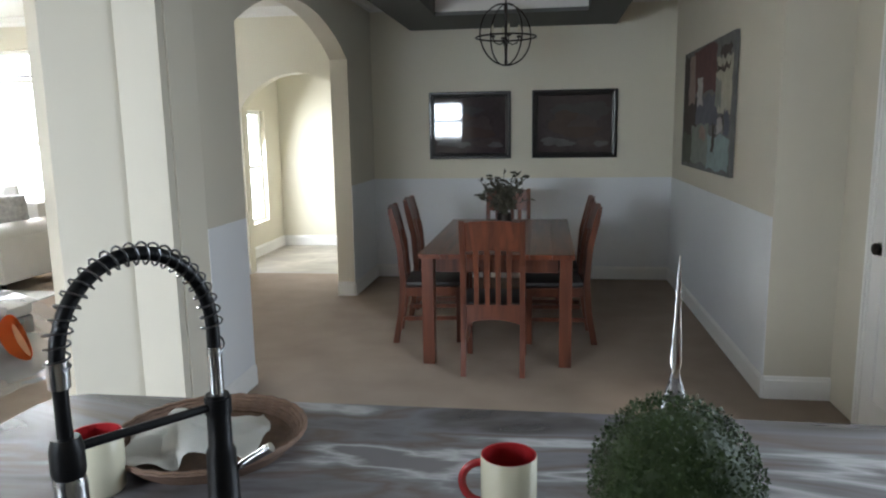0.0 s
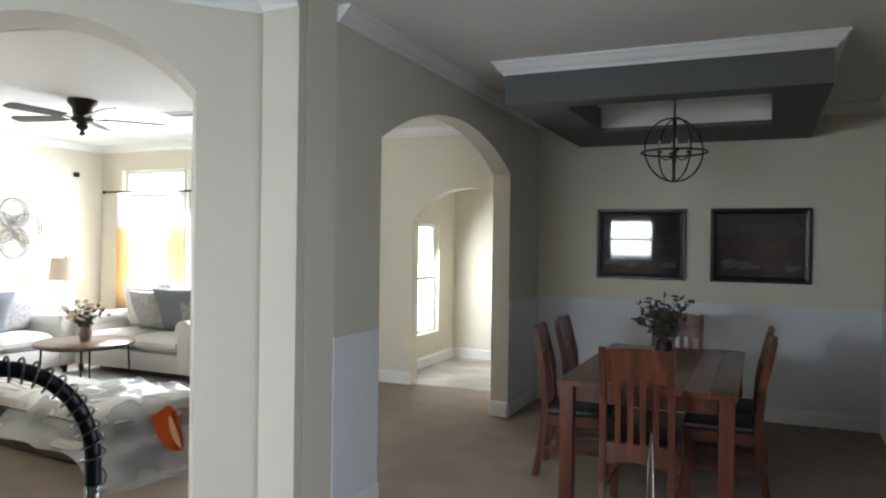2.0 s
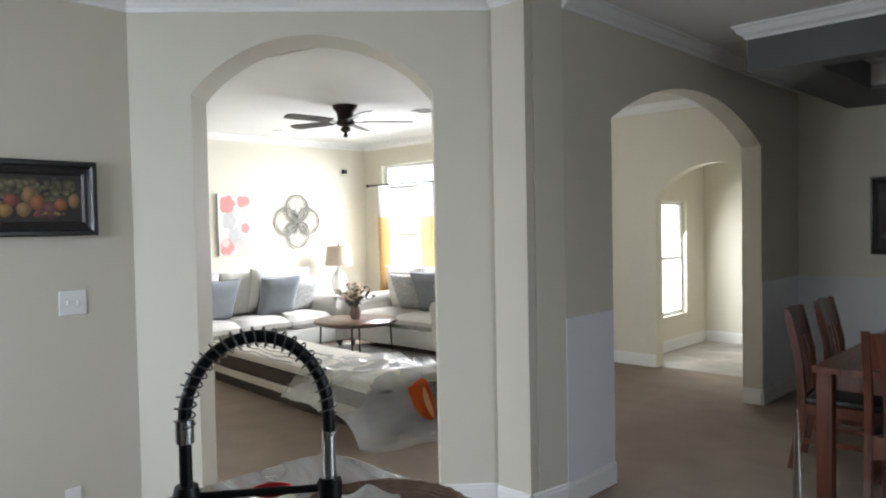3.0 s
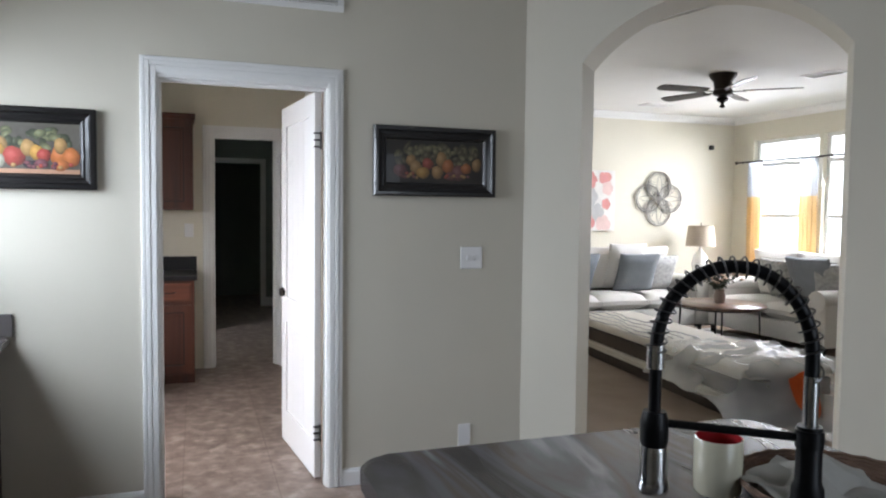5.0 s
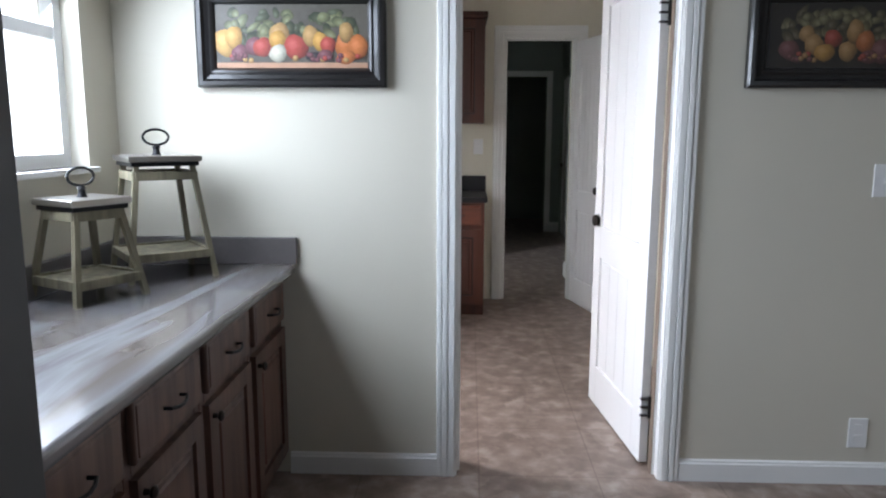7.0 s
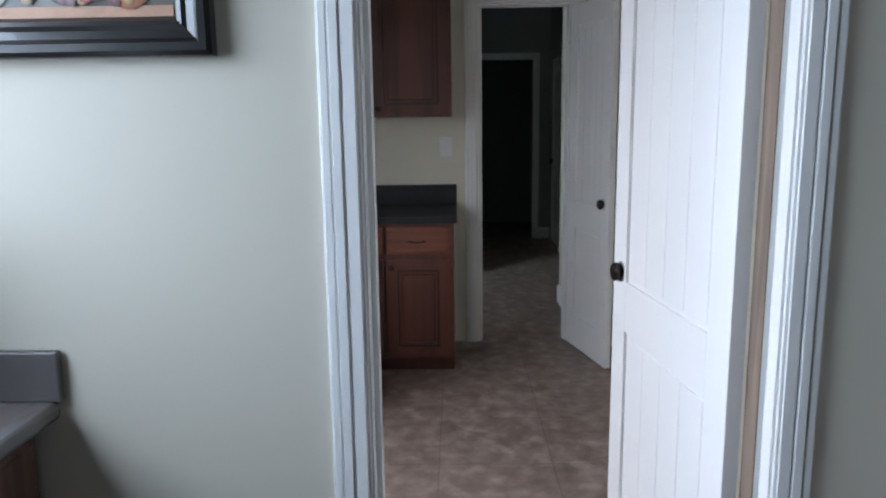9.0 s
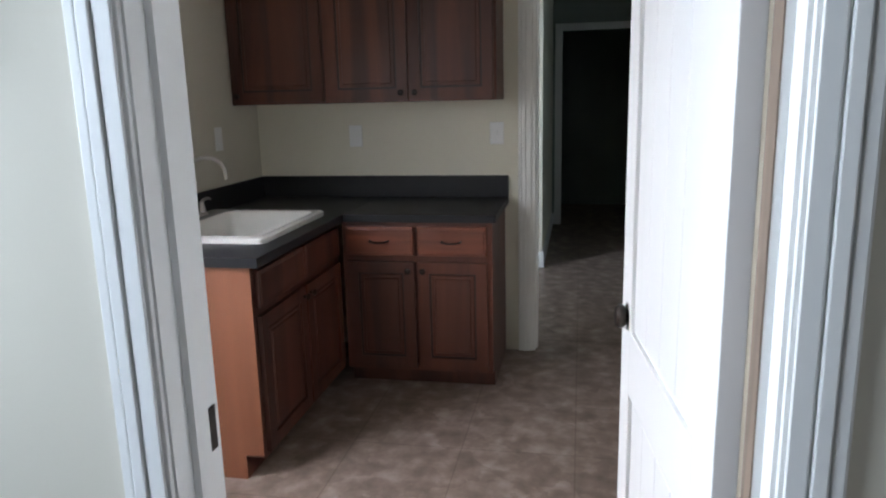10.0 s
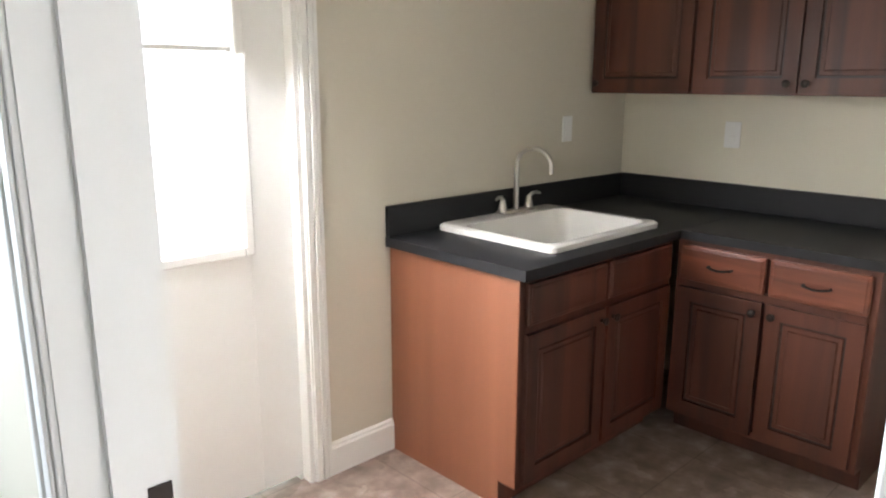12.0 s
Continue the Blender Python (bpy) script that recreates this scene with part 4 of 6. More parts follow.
# clipped box ball
tp = thing("topiary_ball", "round green clipped boxwood ball on the island", "topiary", pose(3.437, 0.835, IZ) @ Matrix.Diagonal((1.05, 1.05, 1.10, 1)))
bm = bmesh.new()
rng = random.Random(4)
bmesh.ops.create_icosphere(bm, subdivisions=3, radius=0.088, matrix=Matrix.Translation((0, 0, 0.104)))
part("core", bm, LEAF, tp)
verts, faces = [], []
for k in range(9500):
    z = 1 - 2 * (k + 0.5) / 9500
    a = k * 2.399963
    d = Vector((math.sqrt(1 - z * z) * math.cos(a), math.sqrt(1 - z * z) * math.sin(a), z))
    d = (d + Vector((rng.uniform(-.06, .06), rng.uniform(-.06, .06), rng.uniform(-.06, .06)))).normalized()
    lump = 0.006 * noise.noise(d * 5.0)
    c = Vector((0, 0, 0.104)) + d * (0.088 + lump + rng.uniform(0, 0.016))
    if c.z < 0.002:
        continue
    t1 = d.cross(Vector((rng.uniform(-1, 1), rng.uniform(-1, 1), rng.uniform(-1, 1)))).normalized()
    t2 = (d.cross(t1) + d * rng.uniform(0.2, 1.4)).normalized()
    ln, wd = rng.uniform(0.004, 0.008), rng.uniform(0.0012, 0.0028)
    i = len(verts)
    verts += [c, c + t2 * ln * 0.5 + t1 * wd, c + t2 * ln, c + t2 * ln * 0.5 - t1 * wd]
    faces.append((i, i + 1, i + 2, i + 3))
me = bpy.data.meshes.new("leaves")
me.from_pydata([tuple(v) for v in verts], [], faces)
me.materials.append(LEAF)
lv = new("leaves", me)
lv.parent = tp
tagged(lv, "", "", "", "stuff")

# wicker tray with a napkin
wt = thing("wicker_tray", "round brown wicker tray on the island", "tray", pose(2.665, 1.105, IZ))
bm = bmesh.new()
lathe(bm, ((0.001, 0.004), (0.135, 0.004), (0.165, 0.03), (0.172, 0.034), (0.174, 0.030), (0.142, 0.0), (0.001, 0.0)), 48, None, True)
part("base", bm, WICKER, wt, "", True)
for k in range(5):
    r_ = 0.145 + 0.0065 * k
    part("woven_ring", tube(bmesh.new(), [(r_ * math.cos(2 * math.pi * i / 60), r_ * math.sin(2 * math.pi * i / 60), 0.012 + 0.0058 * k + 0.0012 * (-1) ** i) for i in range(60)], 0.0036, 6, True), WICKER, wt, "", True)
nk = thing("napkin", "crumpled white cloth napkin lying in the tray", "napkin", pose(2.655, 1.07, IZ + 0.008, 0, 0, 20))
bm = bmesh.new()
gr = []
for i in range(25):
    row = []
    for j in range(25):
        x, y = (i - 12) / 12 * 0.115, (j - 12) / 12 * 0.095
        q = Vector((x * 14, y * 14, 0.3))
        h = 0.030 * abs(noise.noise(q)) + 0.055 * max(0, 1 - abs(x + 0.3 * y) / 0.07) * max(0, 1 - (y / 0.11) ** 2) + 0.012 * noise.noise(q * 2.3) + 0.012
        row.append(bm.verts.new((x + 0.02 * noise.noise(q * 1.4), y + 0.02 * noise.noise(q * 1.7 + Vector((3, 1, 0))), max(h, 0.003))))
    gr.append(row)
for i in range(24):
    for j in range(24):
        bm.faces.new((gr[i][j], gr[i + 1][j], gr[i + 1][j + 1], gr[i][j + 1]))
bmesh.ops.solidify(bm, geom=bm.faces[:], thickness=0.003)
part("cloth", bm, LINEN, nk, "", True)

cs = thing("glass_spire", "tall slender clear glass spire with round bulb", "glass ornament", pose(3.456, 0.965, IZ))
bm = bmesh.new()
lathe(bm, ((0.030, 0), (0.030, 0.005), (0.010, 0.012), (0.007, 0.09), (0.008, 0.130), (0.018, 0.155), (0.019, 0.175), (0.011, 0.200), (0.005, 0.222), (0.008, 0.235), (0.007, 0.26), (0.0045, 0.31), (0.0027, 0.36), (0.0008, 0.39)), 20)
part("stem", bm, GLASS, cs, "", True)

# ---- kitchen wall things ----


def framed(name, line, u, z, w, h, label, category, art, frame_w=0.06, depth=0.03, group="", frame_mat=FRAMEB):
    """A framed picture on a wall's line, its middle at u, z; art(parent, w, h, y) fills it."""
    m, _ = along(*line)
    ob = thing(name, label, category, m @ Matrix.Translation((u, 0.004, z)), group)
    a, b = w / 2, h / 2
    bm = bmesh.new()
    prof_ = ((0.0, 0.0), (0.0, depth * 0.8), (frame_w * 0.12, depth), (frame_w * 0.32, depth), (frame_w * 0.45, depth * 0.62), (frame_w * 0.66, depth * 0.52), (frame_w * 0.78, depth * 0.66), (frame_w * 0.9, depth * 0.60), (frame_w, depth * 0.3), (frame_w, 0.0))
    rings = []
    for o, d in prof_:
        rings.append([bm.verts.new((sx * (a - o), d, sz * (b - o))) for sx, sz in ((-1, -1), (1, -1), (1, 1), (-1, 1))])
    for r0, r1 in zip(rings, rings[1:] + rings[:1]):
        for k in range(4):
            bm.faces.new((r0[k], r0[(k + 1) % 4], r1[(k + 1) % 4], r1[k]))
    part("frame", bm, frame_mat, ob, "black moulded frame")
    art(ob, w - 2 * frame_w, h - 2 * frame_w, depth * 0.28)
    return ob


def fruit_paint(name, color, k=1.0):
    """Brushed paint of a round fruit: lit from above, dark at its rim, in the fruit's own unit disc."""
    c = tuple(v * k for v in color)
    m = ramped(name, [(0.0, tuple(min(1, v * 1.25 + 0.05 * k) for v in c)), (0.35, c), (0.75, tuple(v * 0.55 for v in c)), (1.0, tuple(v * 0.22 + 0.01 for v in c))], 0.45, off_centre, 0.15)
    return m


def off_centre(n, l, v):
    ad, nz, sb, ln, ml = n.new("ShaderNodeVectorMath"), n.new("ShaderNodeTexNoise"), n.new("ShaderNodeVectorMath"), n.new("ShaderNodeVectorMath"), n.new("ShaderNodeMath")
    nz.inputs["Scale"].default_value, nz.inputs["Detail"].default_value = 2.6, 4
    l.new(v, nz.inputs["Vector"])
    ad.operation, sb.operation, ln.operation, ml.operation = "MULTIPLY_ADD", "ADD", "LENGTH", "MULTIPLY"
    ad.inputs[1].default_value = (0.8, 0.8, 0.8)
    ad.inputs[2].default_value = (-0.1, -0.65, -0.4)
    l.new(nz.outputs["Color"], ad.inputs[0])
    l.new(v, sb.inputs[0])
    l.new(ad.outputs[0], sb.inputs[1])
    l.new(sb.outputs[0], ln.inputs[0])
    ml.inputs[1].default_value = 0.68
    l.new(ln.outputs["Value"], ml.inputs[0])
    return ml.outputs[0]


COLORS = {"yellow": (0.62, 0.34, 0.07), "red": (0.46, 0.07, 0.05), "plum": (0.20, 0.07, 0.085), "orange": (0.60, 0.19, 0.05), "white": (0.62, 0.58, 0.46), "dark": (0.045, 0.035, 0.045), "gold": (0.50, 0.30, 0.11), "leaf": (0.21, 0.22, 0.11), "moss": (0.085, 0.10, 0.055)}
ART_A = {c: fruit_paint("painted_" + c, v, 0.85) for c, v in COLORS.items()}
# Second picture's palette: the weak light on it is mixed into the paint.
ART_B = {c: fruit_paint("dimlit_umber_" + c, tuple(0.7 * u + 0.3 * w_ for u, w_ in zip(v, (0.22, 0.11, 0.05))), 0.6) for c, v in COLORS.items()}
GROUND_A = material("grey_brown_painted_ground", (0.085, 0.078, 0.062), 0.5, 0, 0.4, 9, 60, 0.03, 0.001, 0.2, (0.15, 0.135, 0.11))
# Ground of the second picture, darkened in the same way.
GROUND_B = material("dimlit_umber_ground", (0.012, 0.010, 0.008), 0.5, 0, 0.4, 9, 60, 0.03, 0.001, 0.2, (0.035, 0.027, 0.020))
ART_SHELF = material("painted_table_edge", (0.42, 0.24, 0.15), 0.5, 0, 0.3, 18, 120, 0.03, 0.001)


def fruit_art(items, paints, ground, seed, shelf=True):
    def dab(ob, name, mat, x, y, z, rx, rz, turn, rg):
        """One irregular painted disc."""
        bm = bmesh.new()
        ph = [rg.uniform(0, 6.28) for _ in range(3)]
        vs = []
        for i in range(28):
            a = 2 * math.pi * i / 28
            r = 1 + 0.05 * math.sin(2 * a + ph[0]) + 0.04 * math.sin(3 * a + ph[1]) + 0.03 * math.sin(5 * a + ph[2])
            vs.append(bm.verts.new((r * math.cos(a), r * math.sin(a), 0)))
        bm.faces.new(vs)
        d = part(name, bm, mat, ob)
        d.matrix_basis = Matrix.Translation((x, y, z)) @ pose(0, 0, 0, 90, 0, 180) @ pose(0, 0, 0, 0, 0, turn) @ Matrix.Diagonal((rx, rz, 1, 1))

    def fill(ob, w, h, y):
        part("canvas", boxes(((-w / 2, 0, -h / 2), (w / 2, y, h / 2))), ground, ob)
        rg = random.Random(seed)
        for k in range(72):
            x, z = rg.uniform(-0.44, 0.44) * w, rg.uniform(-0.04, 0.38) * h
            dab(ob, "painted_leaf", paints["moss" if k < 34 or k % 3 == 0 else "leaf"], x, y + 0.0005 + 0.00002 * k, z, rg.uniform(.025, .055) * w, rg.uniform(.05, .09) * h, rg.uniform(0, 180), rg)
        if shelf:
            part("painted_edge", boxes(((-w / 2 + 0.001, y, -h / 2 + 0.001), (w / 2 - 0.001, y + 0.0018, -h / 2 + 0.09 * h))), ART_SHELF, ob)
        for k, (c, x, z, r, s) in enumerate(items):
            dab(ob, "painted_fruit", paints[c], -x * w, y + 0.0022 + 0.0001 * k, z * h, r * h * 0.92, r * h * s * 0.92, 0, rg)
        for k in range(24):
            c, bx = rg.choice(("plum", "gold", "plum", "red")), rg.uniform(-0.44, 0.44)
            if 0.0 < bx < 0.18:
                bx -= 0.25
            dab(ob, "painted_berry", paints[c], bx * w, y + 0.0045 + 0.00006 * k, rg.uniform(-0.38, -0.28) * h, 0.045 * h, 0.04 * h, 0, rg)
    return fill


fruit_one = (("yellow", -.43, -.10, .22, 1.1), ("yellow", -.38, -.02, .16, 1.2), ("plum", -.34, -.26, .15, 1), ("plum", -.24, -.16, .17, 1), ("red", -.19, -.17, .17, 1), ("gold", -.08, .02, .17, 1.3), ("yellow", -.09, -.06, .16, 1),
             ("red", .03, -.17, .21, 1.05), ("white", -.09, -.27, .155, 1), ("gold", .13, .0, .15, 1.2), ("yellow", .19, -.08, .13, 1.3), ("red", .24, -.14, .13, 1.2), ("dark", .15, -.32, .15, .6), ("plum", .22, -.30, .13, .8),
             ("orange", .36, -.14, .20, 1.1), ("gold", .36, .06, .13, 1.3), ("orange", .44, -.17, .17, 1.2), ("orange", .36, -.33, .17, .7))
fruit_two = (("plum", -.36, -.22, .17, 1), ("gold", -.25, .02, .14, 1), ("gold", -.20, -.14, .17, 1), ("red", -.08, -.05, .15, 1), ("yellow", -.13, -.26, .17, .9), ("gold", .02, -.24, .15, 1.2), ("gold", .06, .06, .15, 1.3), ("orange", .13, -.1, .15, 1.3),
             ("plum", .24, -.25, .2, 1), ("orange", .32, -.14, .14, 1), ("plum", .16, -.33, .16, .7), ("gold", .43, -.05, .13, 1.3), ("dark", -.30, -.36, .13, .6))
framed("fruit_picture", KW, 1.77 + 0.687, 1.665, 0.682, 0.357, "fruit still life in a heavy black frame", "picture", fruit_art(fruit_one, ART_A, GROUND_A, 9), 0.068, 0.034, "pictures beside the door")
framed("fruit_picture", KW, 1.77 - 1.254, 1.665, 0.666, 0.357, "fruit still life with weak light mixed into its colours", "picture", fruit_art(fruit_two, ART_B, GROUND_B, 21, False), 0.068, 0.034, "pictures beside the door")


def plate(name, line, u, z, w, h, label, category, toggles=0, sockets=0):
    m, _ = along(*line)
    ob = thing(name, label, category, m @ Matrix.Translation((u, 0, z)))
    part("cover", boxes(((-w / 2, 0, -h / 2), (w / 2, 0.006, h / 2)), bevel=0.003), PLATE, ob)
    for k in range(toggles):
        x = (k - (toggles - 1) / 2) * 0.045
        part("toggle", boxes(((x - 0.005, 0.005, -0.011), (x + 0.005, 0.014, 0.011)), bevel=0.002), PLATE, ob)
    for k in range(sockets):
        z_ = (k - (sockets - 1) / 2) * 0.042
        part("socket", boxes(((-0.015, 0.005, z_ - 0.014), (0.015, 0.0075, z_ + 0.014)), bevel=0.004), PLATE, ob)
    return ob


plate("light_switch", KW, 1.77 - 1.465, 1.163, 0.125, 0.118, "white double light switch plate on the wall", "light switch", 2)
plate("wall_outlet", KW, 1.77 - 1.437, 0.205, 0.072, 0.118, "white wall outlet near the floor", "outlet", 0, 2)
plate("wall_outlet", LW, 1.10 + 0.768, 1.215, 0.075, 0.118, "white outlet above the laundry counter", "outlet", 0, 2)
plate("light_switch", LW, 1.10 - 0.02, 1.22, 0.075, 0.118, "white light switch beside the laundry doorway", "light switch", 1)
plate("wall_outlet", SW, 3.04 - 2.56, 1.235, 0.072, 0.118, "white outlet on the wall over the sink", "outlet", 0, 2)
plate("light_switch", (-3.16, 1.17, -7.1, 1.17), 2.95, 1.13, 0.075, 0.118, "white light switch on the dim hall wall", "light switch", 1)
gv = thing("wall_grille", "white return air grille above the door", "vent", along(*KW)[0] @ Matrix.Translation((1.46, 0, 2.49)), "", "structure")
part("frame", boxes(((-0.46, 0, -0.105), (0.46, 0.014, -0.075)), ((-0.46, 0, 0.075), (0.46, 0.014, 0.105)), ((-0.46, 0, -0.075), (-0.43, 0.014, 0.075)), ((0.43, 0, -0.075), (0.46, 0.014, 0.075)), bevel=0.003), WHITE, gv)
part("backing", boxes(((-0.43, -0.004, -0.075), (0.43, 0.001, 0.075))), GREYP, gv)
for k in range(9):
    bm = bmesh.new()
    box(bm, (-0.43, -0.001, -0.009), (0.43, 0.001, 0.009), 0, pose(0, 0.007, -0.066 + 0.0165 * k, 35))
    part("slat", bm, WHITE, gv)


def stand_lantern(x, y, turn, h, top, base, label):
    """A candle lantern: four splayed legs, shelf, metal lid with a ring."""
    ob = thing("wooden_lantern", label, "lantern", pose(x, y, KC, 0, 0, turn), "lanterns on the counter")
    for sx in (-1, 1):
        for sy in (-1, 1):
            bm = bmesh.new()
            a, b = Vector((sx * base / 2, sy * base / 2, 0)), Vector((sx * (top / 2 - 0.03), sy * (top / 2 - 0.03), h - 0.02))
            w_ = 0.0088
            vs = [bm.verts.new(p + Vector((i * w_, j * w_, 0))) for p in (a, b) for i, j in ((-1, -1), (1, -1), (1, 1), (-1, 1))]
            for f in ((3, 2, 1, 0), (4, 5, 6, 7), (0, 1, 5, 4), (1, 2, 6, 5), (2, 3, 7, 6), (3, 0, 4, 7)):
                bm.faces.new([vs[i] for i in f])
            part("leg", bm, WEATHERED, ob)
    for zf in (0.20, 0.84):
        z = h * zf
        hw = (base / 2) * (1 - zf) + (top / 2 - 0.03) * zf
        for k in range(4):
            bm = bmesh.new()
            box(bm, (-hw, -hw - 0.010, z - 0.014), (hw, -hw + 0.006, z + 0.014), 0.002, pose(0, 0, 0, 0, 0, 90 * k))
            part("rail", bm, WEATHERED, ob)
    hw = (base / 2) * 0.8 + (top / 2 - 0.03) * 0.2
    part("shelf", boxes(((-hw + 0.007, -hw + 0.007, h * 0.20 - 0.004), (hw - 0.007, hw - 0.007, h * 0.20 + 0.008))), WEATHERED, ob)
    part("lid", boxes(((-top / 2, -top / 2, h - 0.02), (top / 2, top / 2, h)), bevel=0.004), NICKEL, ob, "grey metal lid")
    part("lid_rim", boxes(((-top / 2 + 0.01, -top / 2 + 0.01, h - 0.034), (top / 2 - 0.01, top / 2 - 0.01, h - 0.0205))), BLACKM, ob)
    bm = bmesh.new()
    lathe(bm, ((0.016, h), (0.012, h + 0.006), (0.010, h + 0.02), (0.014, h + 0.026), (0.007, h + 0.034)), 14)
    part("ring_post", bm, BLACKM, ob, "", True)
    part("ring", tube(bmesh.new(), [(0, 0.042 * math.cos(2 * math.pi * k / 28), h + 0.060 + 0.026 * math.sin(2 * math.pi * k / 28)) for k in range(28)], 0.0042, 8, True), BLACKM, ob, "black metal ring", True)
    return ob


stand_lantern(0.222, -1.110, 38, 0.412, 0.235, 0.275, "tall weathered wooden lantern with grey metal lid")
stand_lantern(0.575, -1.185, 62, 0.300, 0.195, 0.225, "low weathered wooden lantern with grey metal lid")

# ---- laundry room ----
LZ = 0.876
SB = -1.342
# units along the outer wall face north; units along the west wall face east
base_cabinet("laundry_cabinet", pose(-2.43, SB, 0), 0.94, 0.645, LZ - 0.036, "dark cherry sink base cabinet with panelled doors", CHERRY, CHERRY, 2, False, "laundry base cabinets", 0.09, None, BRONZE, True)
part("end_panel", boxes(((0.9405, 0, 0.10), (0.946, 0.645, LZ - 0.036)), ((0.9405, 0, 0), (0.946, 0.57, 0.10))), CHERRY_P, bpy.data.objects["laundry_cabinet"], "orange cherry end panel, door light in its tone")
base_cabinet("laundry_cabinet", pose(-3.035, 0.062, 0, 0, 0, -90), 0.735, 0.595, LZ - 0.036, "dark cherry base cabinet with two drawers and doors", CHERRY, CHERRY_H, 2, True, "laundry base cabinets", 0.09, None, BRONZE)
lt = thing("laundry_worktop", "black slate laminate worktop with upstand", "worktop")
X0, X1, Y0, Y1 = -2.395, -1.70, -1.315, -0.735
part("top", frame_ring((-3.037, -1.462, SB, -0.655), (X0 + 0.02, X1 - 0.02, Y0 + 0.02, Y1 - 0.02), LZ - 0.036, LZ, 0.003, True), SLATE, lt)
part("return_top", boxes(((-3.037, -0.6545, LZ - 0.036), (-2.412, 0.082, LZ)), bevel=0.002), SLATE, lt)
part("splash", boxes(((-3.017, SB, LZ), (-1.462, SB + 0.02, LZ + 0.118)), bevel=0.003), SLATE, lt)
part("side_splash", boxes(((-3.037, SB + 0.001, LZ), (-3.018, 0.082, LZ + 0.118)), bevel=0.003), SLATE, lt)
sk = thing("utility_sink", "white drop-in utility sink in the black worktop", "sink")
bm = bmesh.new()
X_, Y_ = (X0 + X1) / 2, (Y0 + Y1) / 2


def ring(hx, hy, z, r, dy=0.0):
    out = []
    for cx, cy, a0 in ((hx - r, hy - r, 0), (-hx + r, hy - r, 90), (-hx + r, -hy + r, 180), (hx - r, -hy + r, 270)):
        for k in range(5):
            a = radians(a0 + 22.5 * k)
            out.append(bm.verts.new((X_ + cx + r * math.cos(a), Y_ + dy + cy + r * math.sin(a), z)))
    return out


hx, hy = (X1 - X0) / 2, (Y1 - Y0) / 2
rs = [ring(hx, hy, LZ + 0.001, 0.03), ring(hx, hy, LZ + 0.020, 0.03), ring(hx - 0.010, hy - 0.010, LZ + 0.028, 0.03), ring(hx - 0.035, hy - 0.07, LZ + 0.025, 0.05, 0.035), ring(hx - 0.05, hy - 0.085, LZ - 0.01, 0.06, 0.035),
      ring(hx - 0.075, hy - 0.11, LZ - 0.23, 0.07, 0.035)]
for a, b in zip(rs, rs[1:]):
    for k in range(20):
        bm.faces.new((a[k], a[(k + 1) % 20], b[(k + 1) % 20], b[k]))
bm.faces.new(rs[-1])
part("basin", bm, SINKW, sk, "", True)
bm = bmesh.new()
lathe(bm, ((0.001, LZ - 0.2285), (0.040, LZ - 0.2285), (0.044, LZ - 0.226), (0.046, LZ - 0.2295)), 20, Matrix.Translation((X_, Y_ + 0.035, 0)), True)
part("drain", bm, NICKEL, sk, "metal drain", True)
lf = thing("laundry_faucet", "brushed nickel gooseneck faucet with two levers", "faucet", pose(-2.13, -1.275, LZ + 0.0265))
part("deck_plate", boxes(((-0.105, -0.024, 0), (0.105, 0.024, 0.012)), bevel=0.008), NICKEL, lf, "", True)
gn = [(0, 0, 0.01), (0, 0, 0.14), (0, 0, 0.20)] + [(-0.03 * (1 - math.cos(math.pi * k / 12)) * 0.35, 0.085 * (1 - math.cos(math.pi * k / 12)), 0.20 + 0.075 * math.sin(math.pi * k / 12)) for k in range(1, 12)] + [(-0.021, 0.17, 0.175)]
part("spout", tube(bmesh.new(), gn, [0.012] * 3 + [0.0095] * 12, 12), NICKEL, lf, "", True)
for sx in (-1, 1):
    bm = bmesh.new()
    lathe(bm, ((0.020, 0.010), (0.018, 0.03), (0.013, 0.05), (0.011, 0.062)), 16, Matrix.Translation((sx * 0.085, 0, 0)))
    tube(bm, [(sx * 0.085, 0, 0.055), (sx * 0.10, 0.006, 0.072), (sx * 0.125, 0.012, 0.075), (sx * 0.145, 0.016, 0.068)], [0.009, 0.008, 0.007, 0.005], 8)
    part("lever", bm, NICKEL, lf, "", True)


def wall_cabinet(y0, y1, z0, z1, depth, doors, label):
    """A hung cabinet on the west laundry wall; x of the unit runs to the south."""
    ob = thing("wall_cabinet", label, "cabinet", pose(-3.037, y1, z0, 0, 0, -90), "laundry wall cabinets")
    w, h = y1 - y0, z1 - z0
    part("body", boxes(((0, 0, 0), (w, depth - 0.02, h))), CHERRY, ob)
    part("face_frame", boxes(((0, depth - 0.02, 0), (0.03, depth, h)), ((w - 0.03, depth - 0.02, 0), (w, depth, h)), ((0.03, depth - 0.02, 0), (w - 0.03, depth, 0.03)), ((0.03, depth - 0.02, h - 0.03), (w - 0.03, depth, h)), bevel=0.002), CHERRY, ob)
    part("cornice", boxes(((-0.012, 0, h), (w + 0.012, depth + 0.025, h + 0.03)), ((-0.02, 0, h + 0.03), (w + 0.02, depth + 0.04, h + 0.045)), bevel=0.004), CHERRY, ob)
    dw = (w - 0.02) / doors
    for k in range(doors):
        d = raised_panel(ob, "door", 0.01 + k * dw + 0.005, 0.01 + (k + 1) * dw - 0.005, 0.010, h - 0.012, CHERRY, GLAZE, depth)
        small_knob(d, 0.01 + (k + 1) * dw - 0.035 if k % 2 == 0 else 0.01 + k * dw + 0.035, depth + 0.019, 0.045, BRONZE)
    return ob


wall_cabinet(-0.815, 0.058, 1.398, 2.14, 0.32, 2, "dark cherry wall cabinet with two panelled doors")
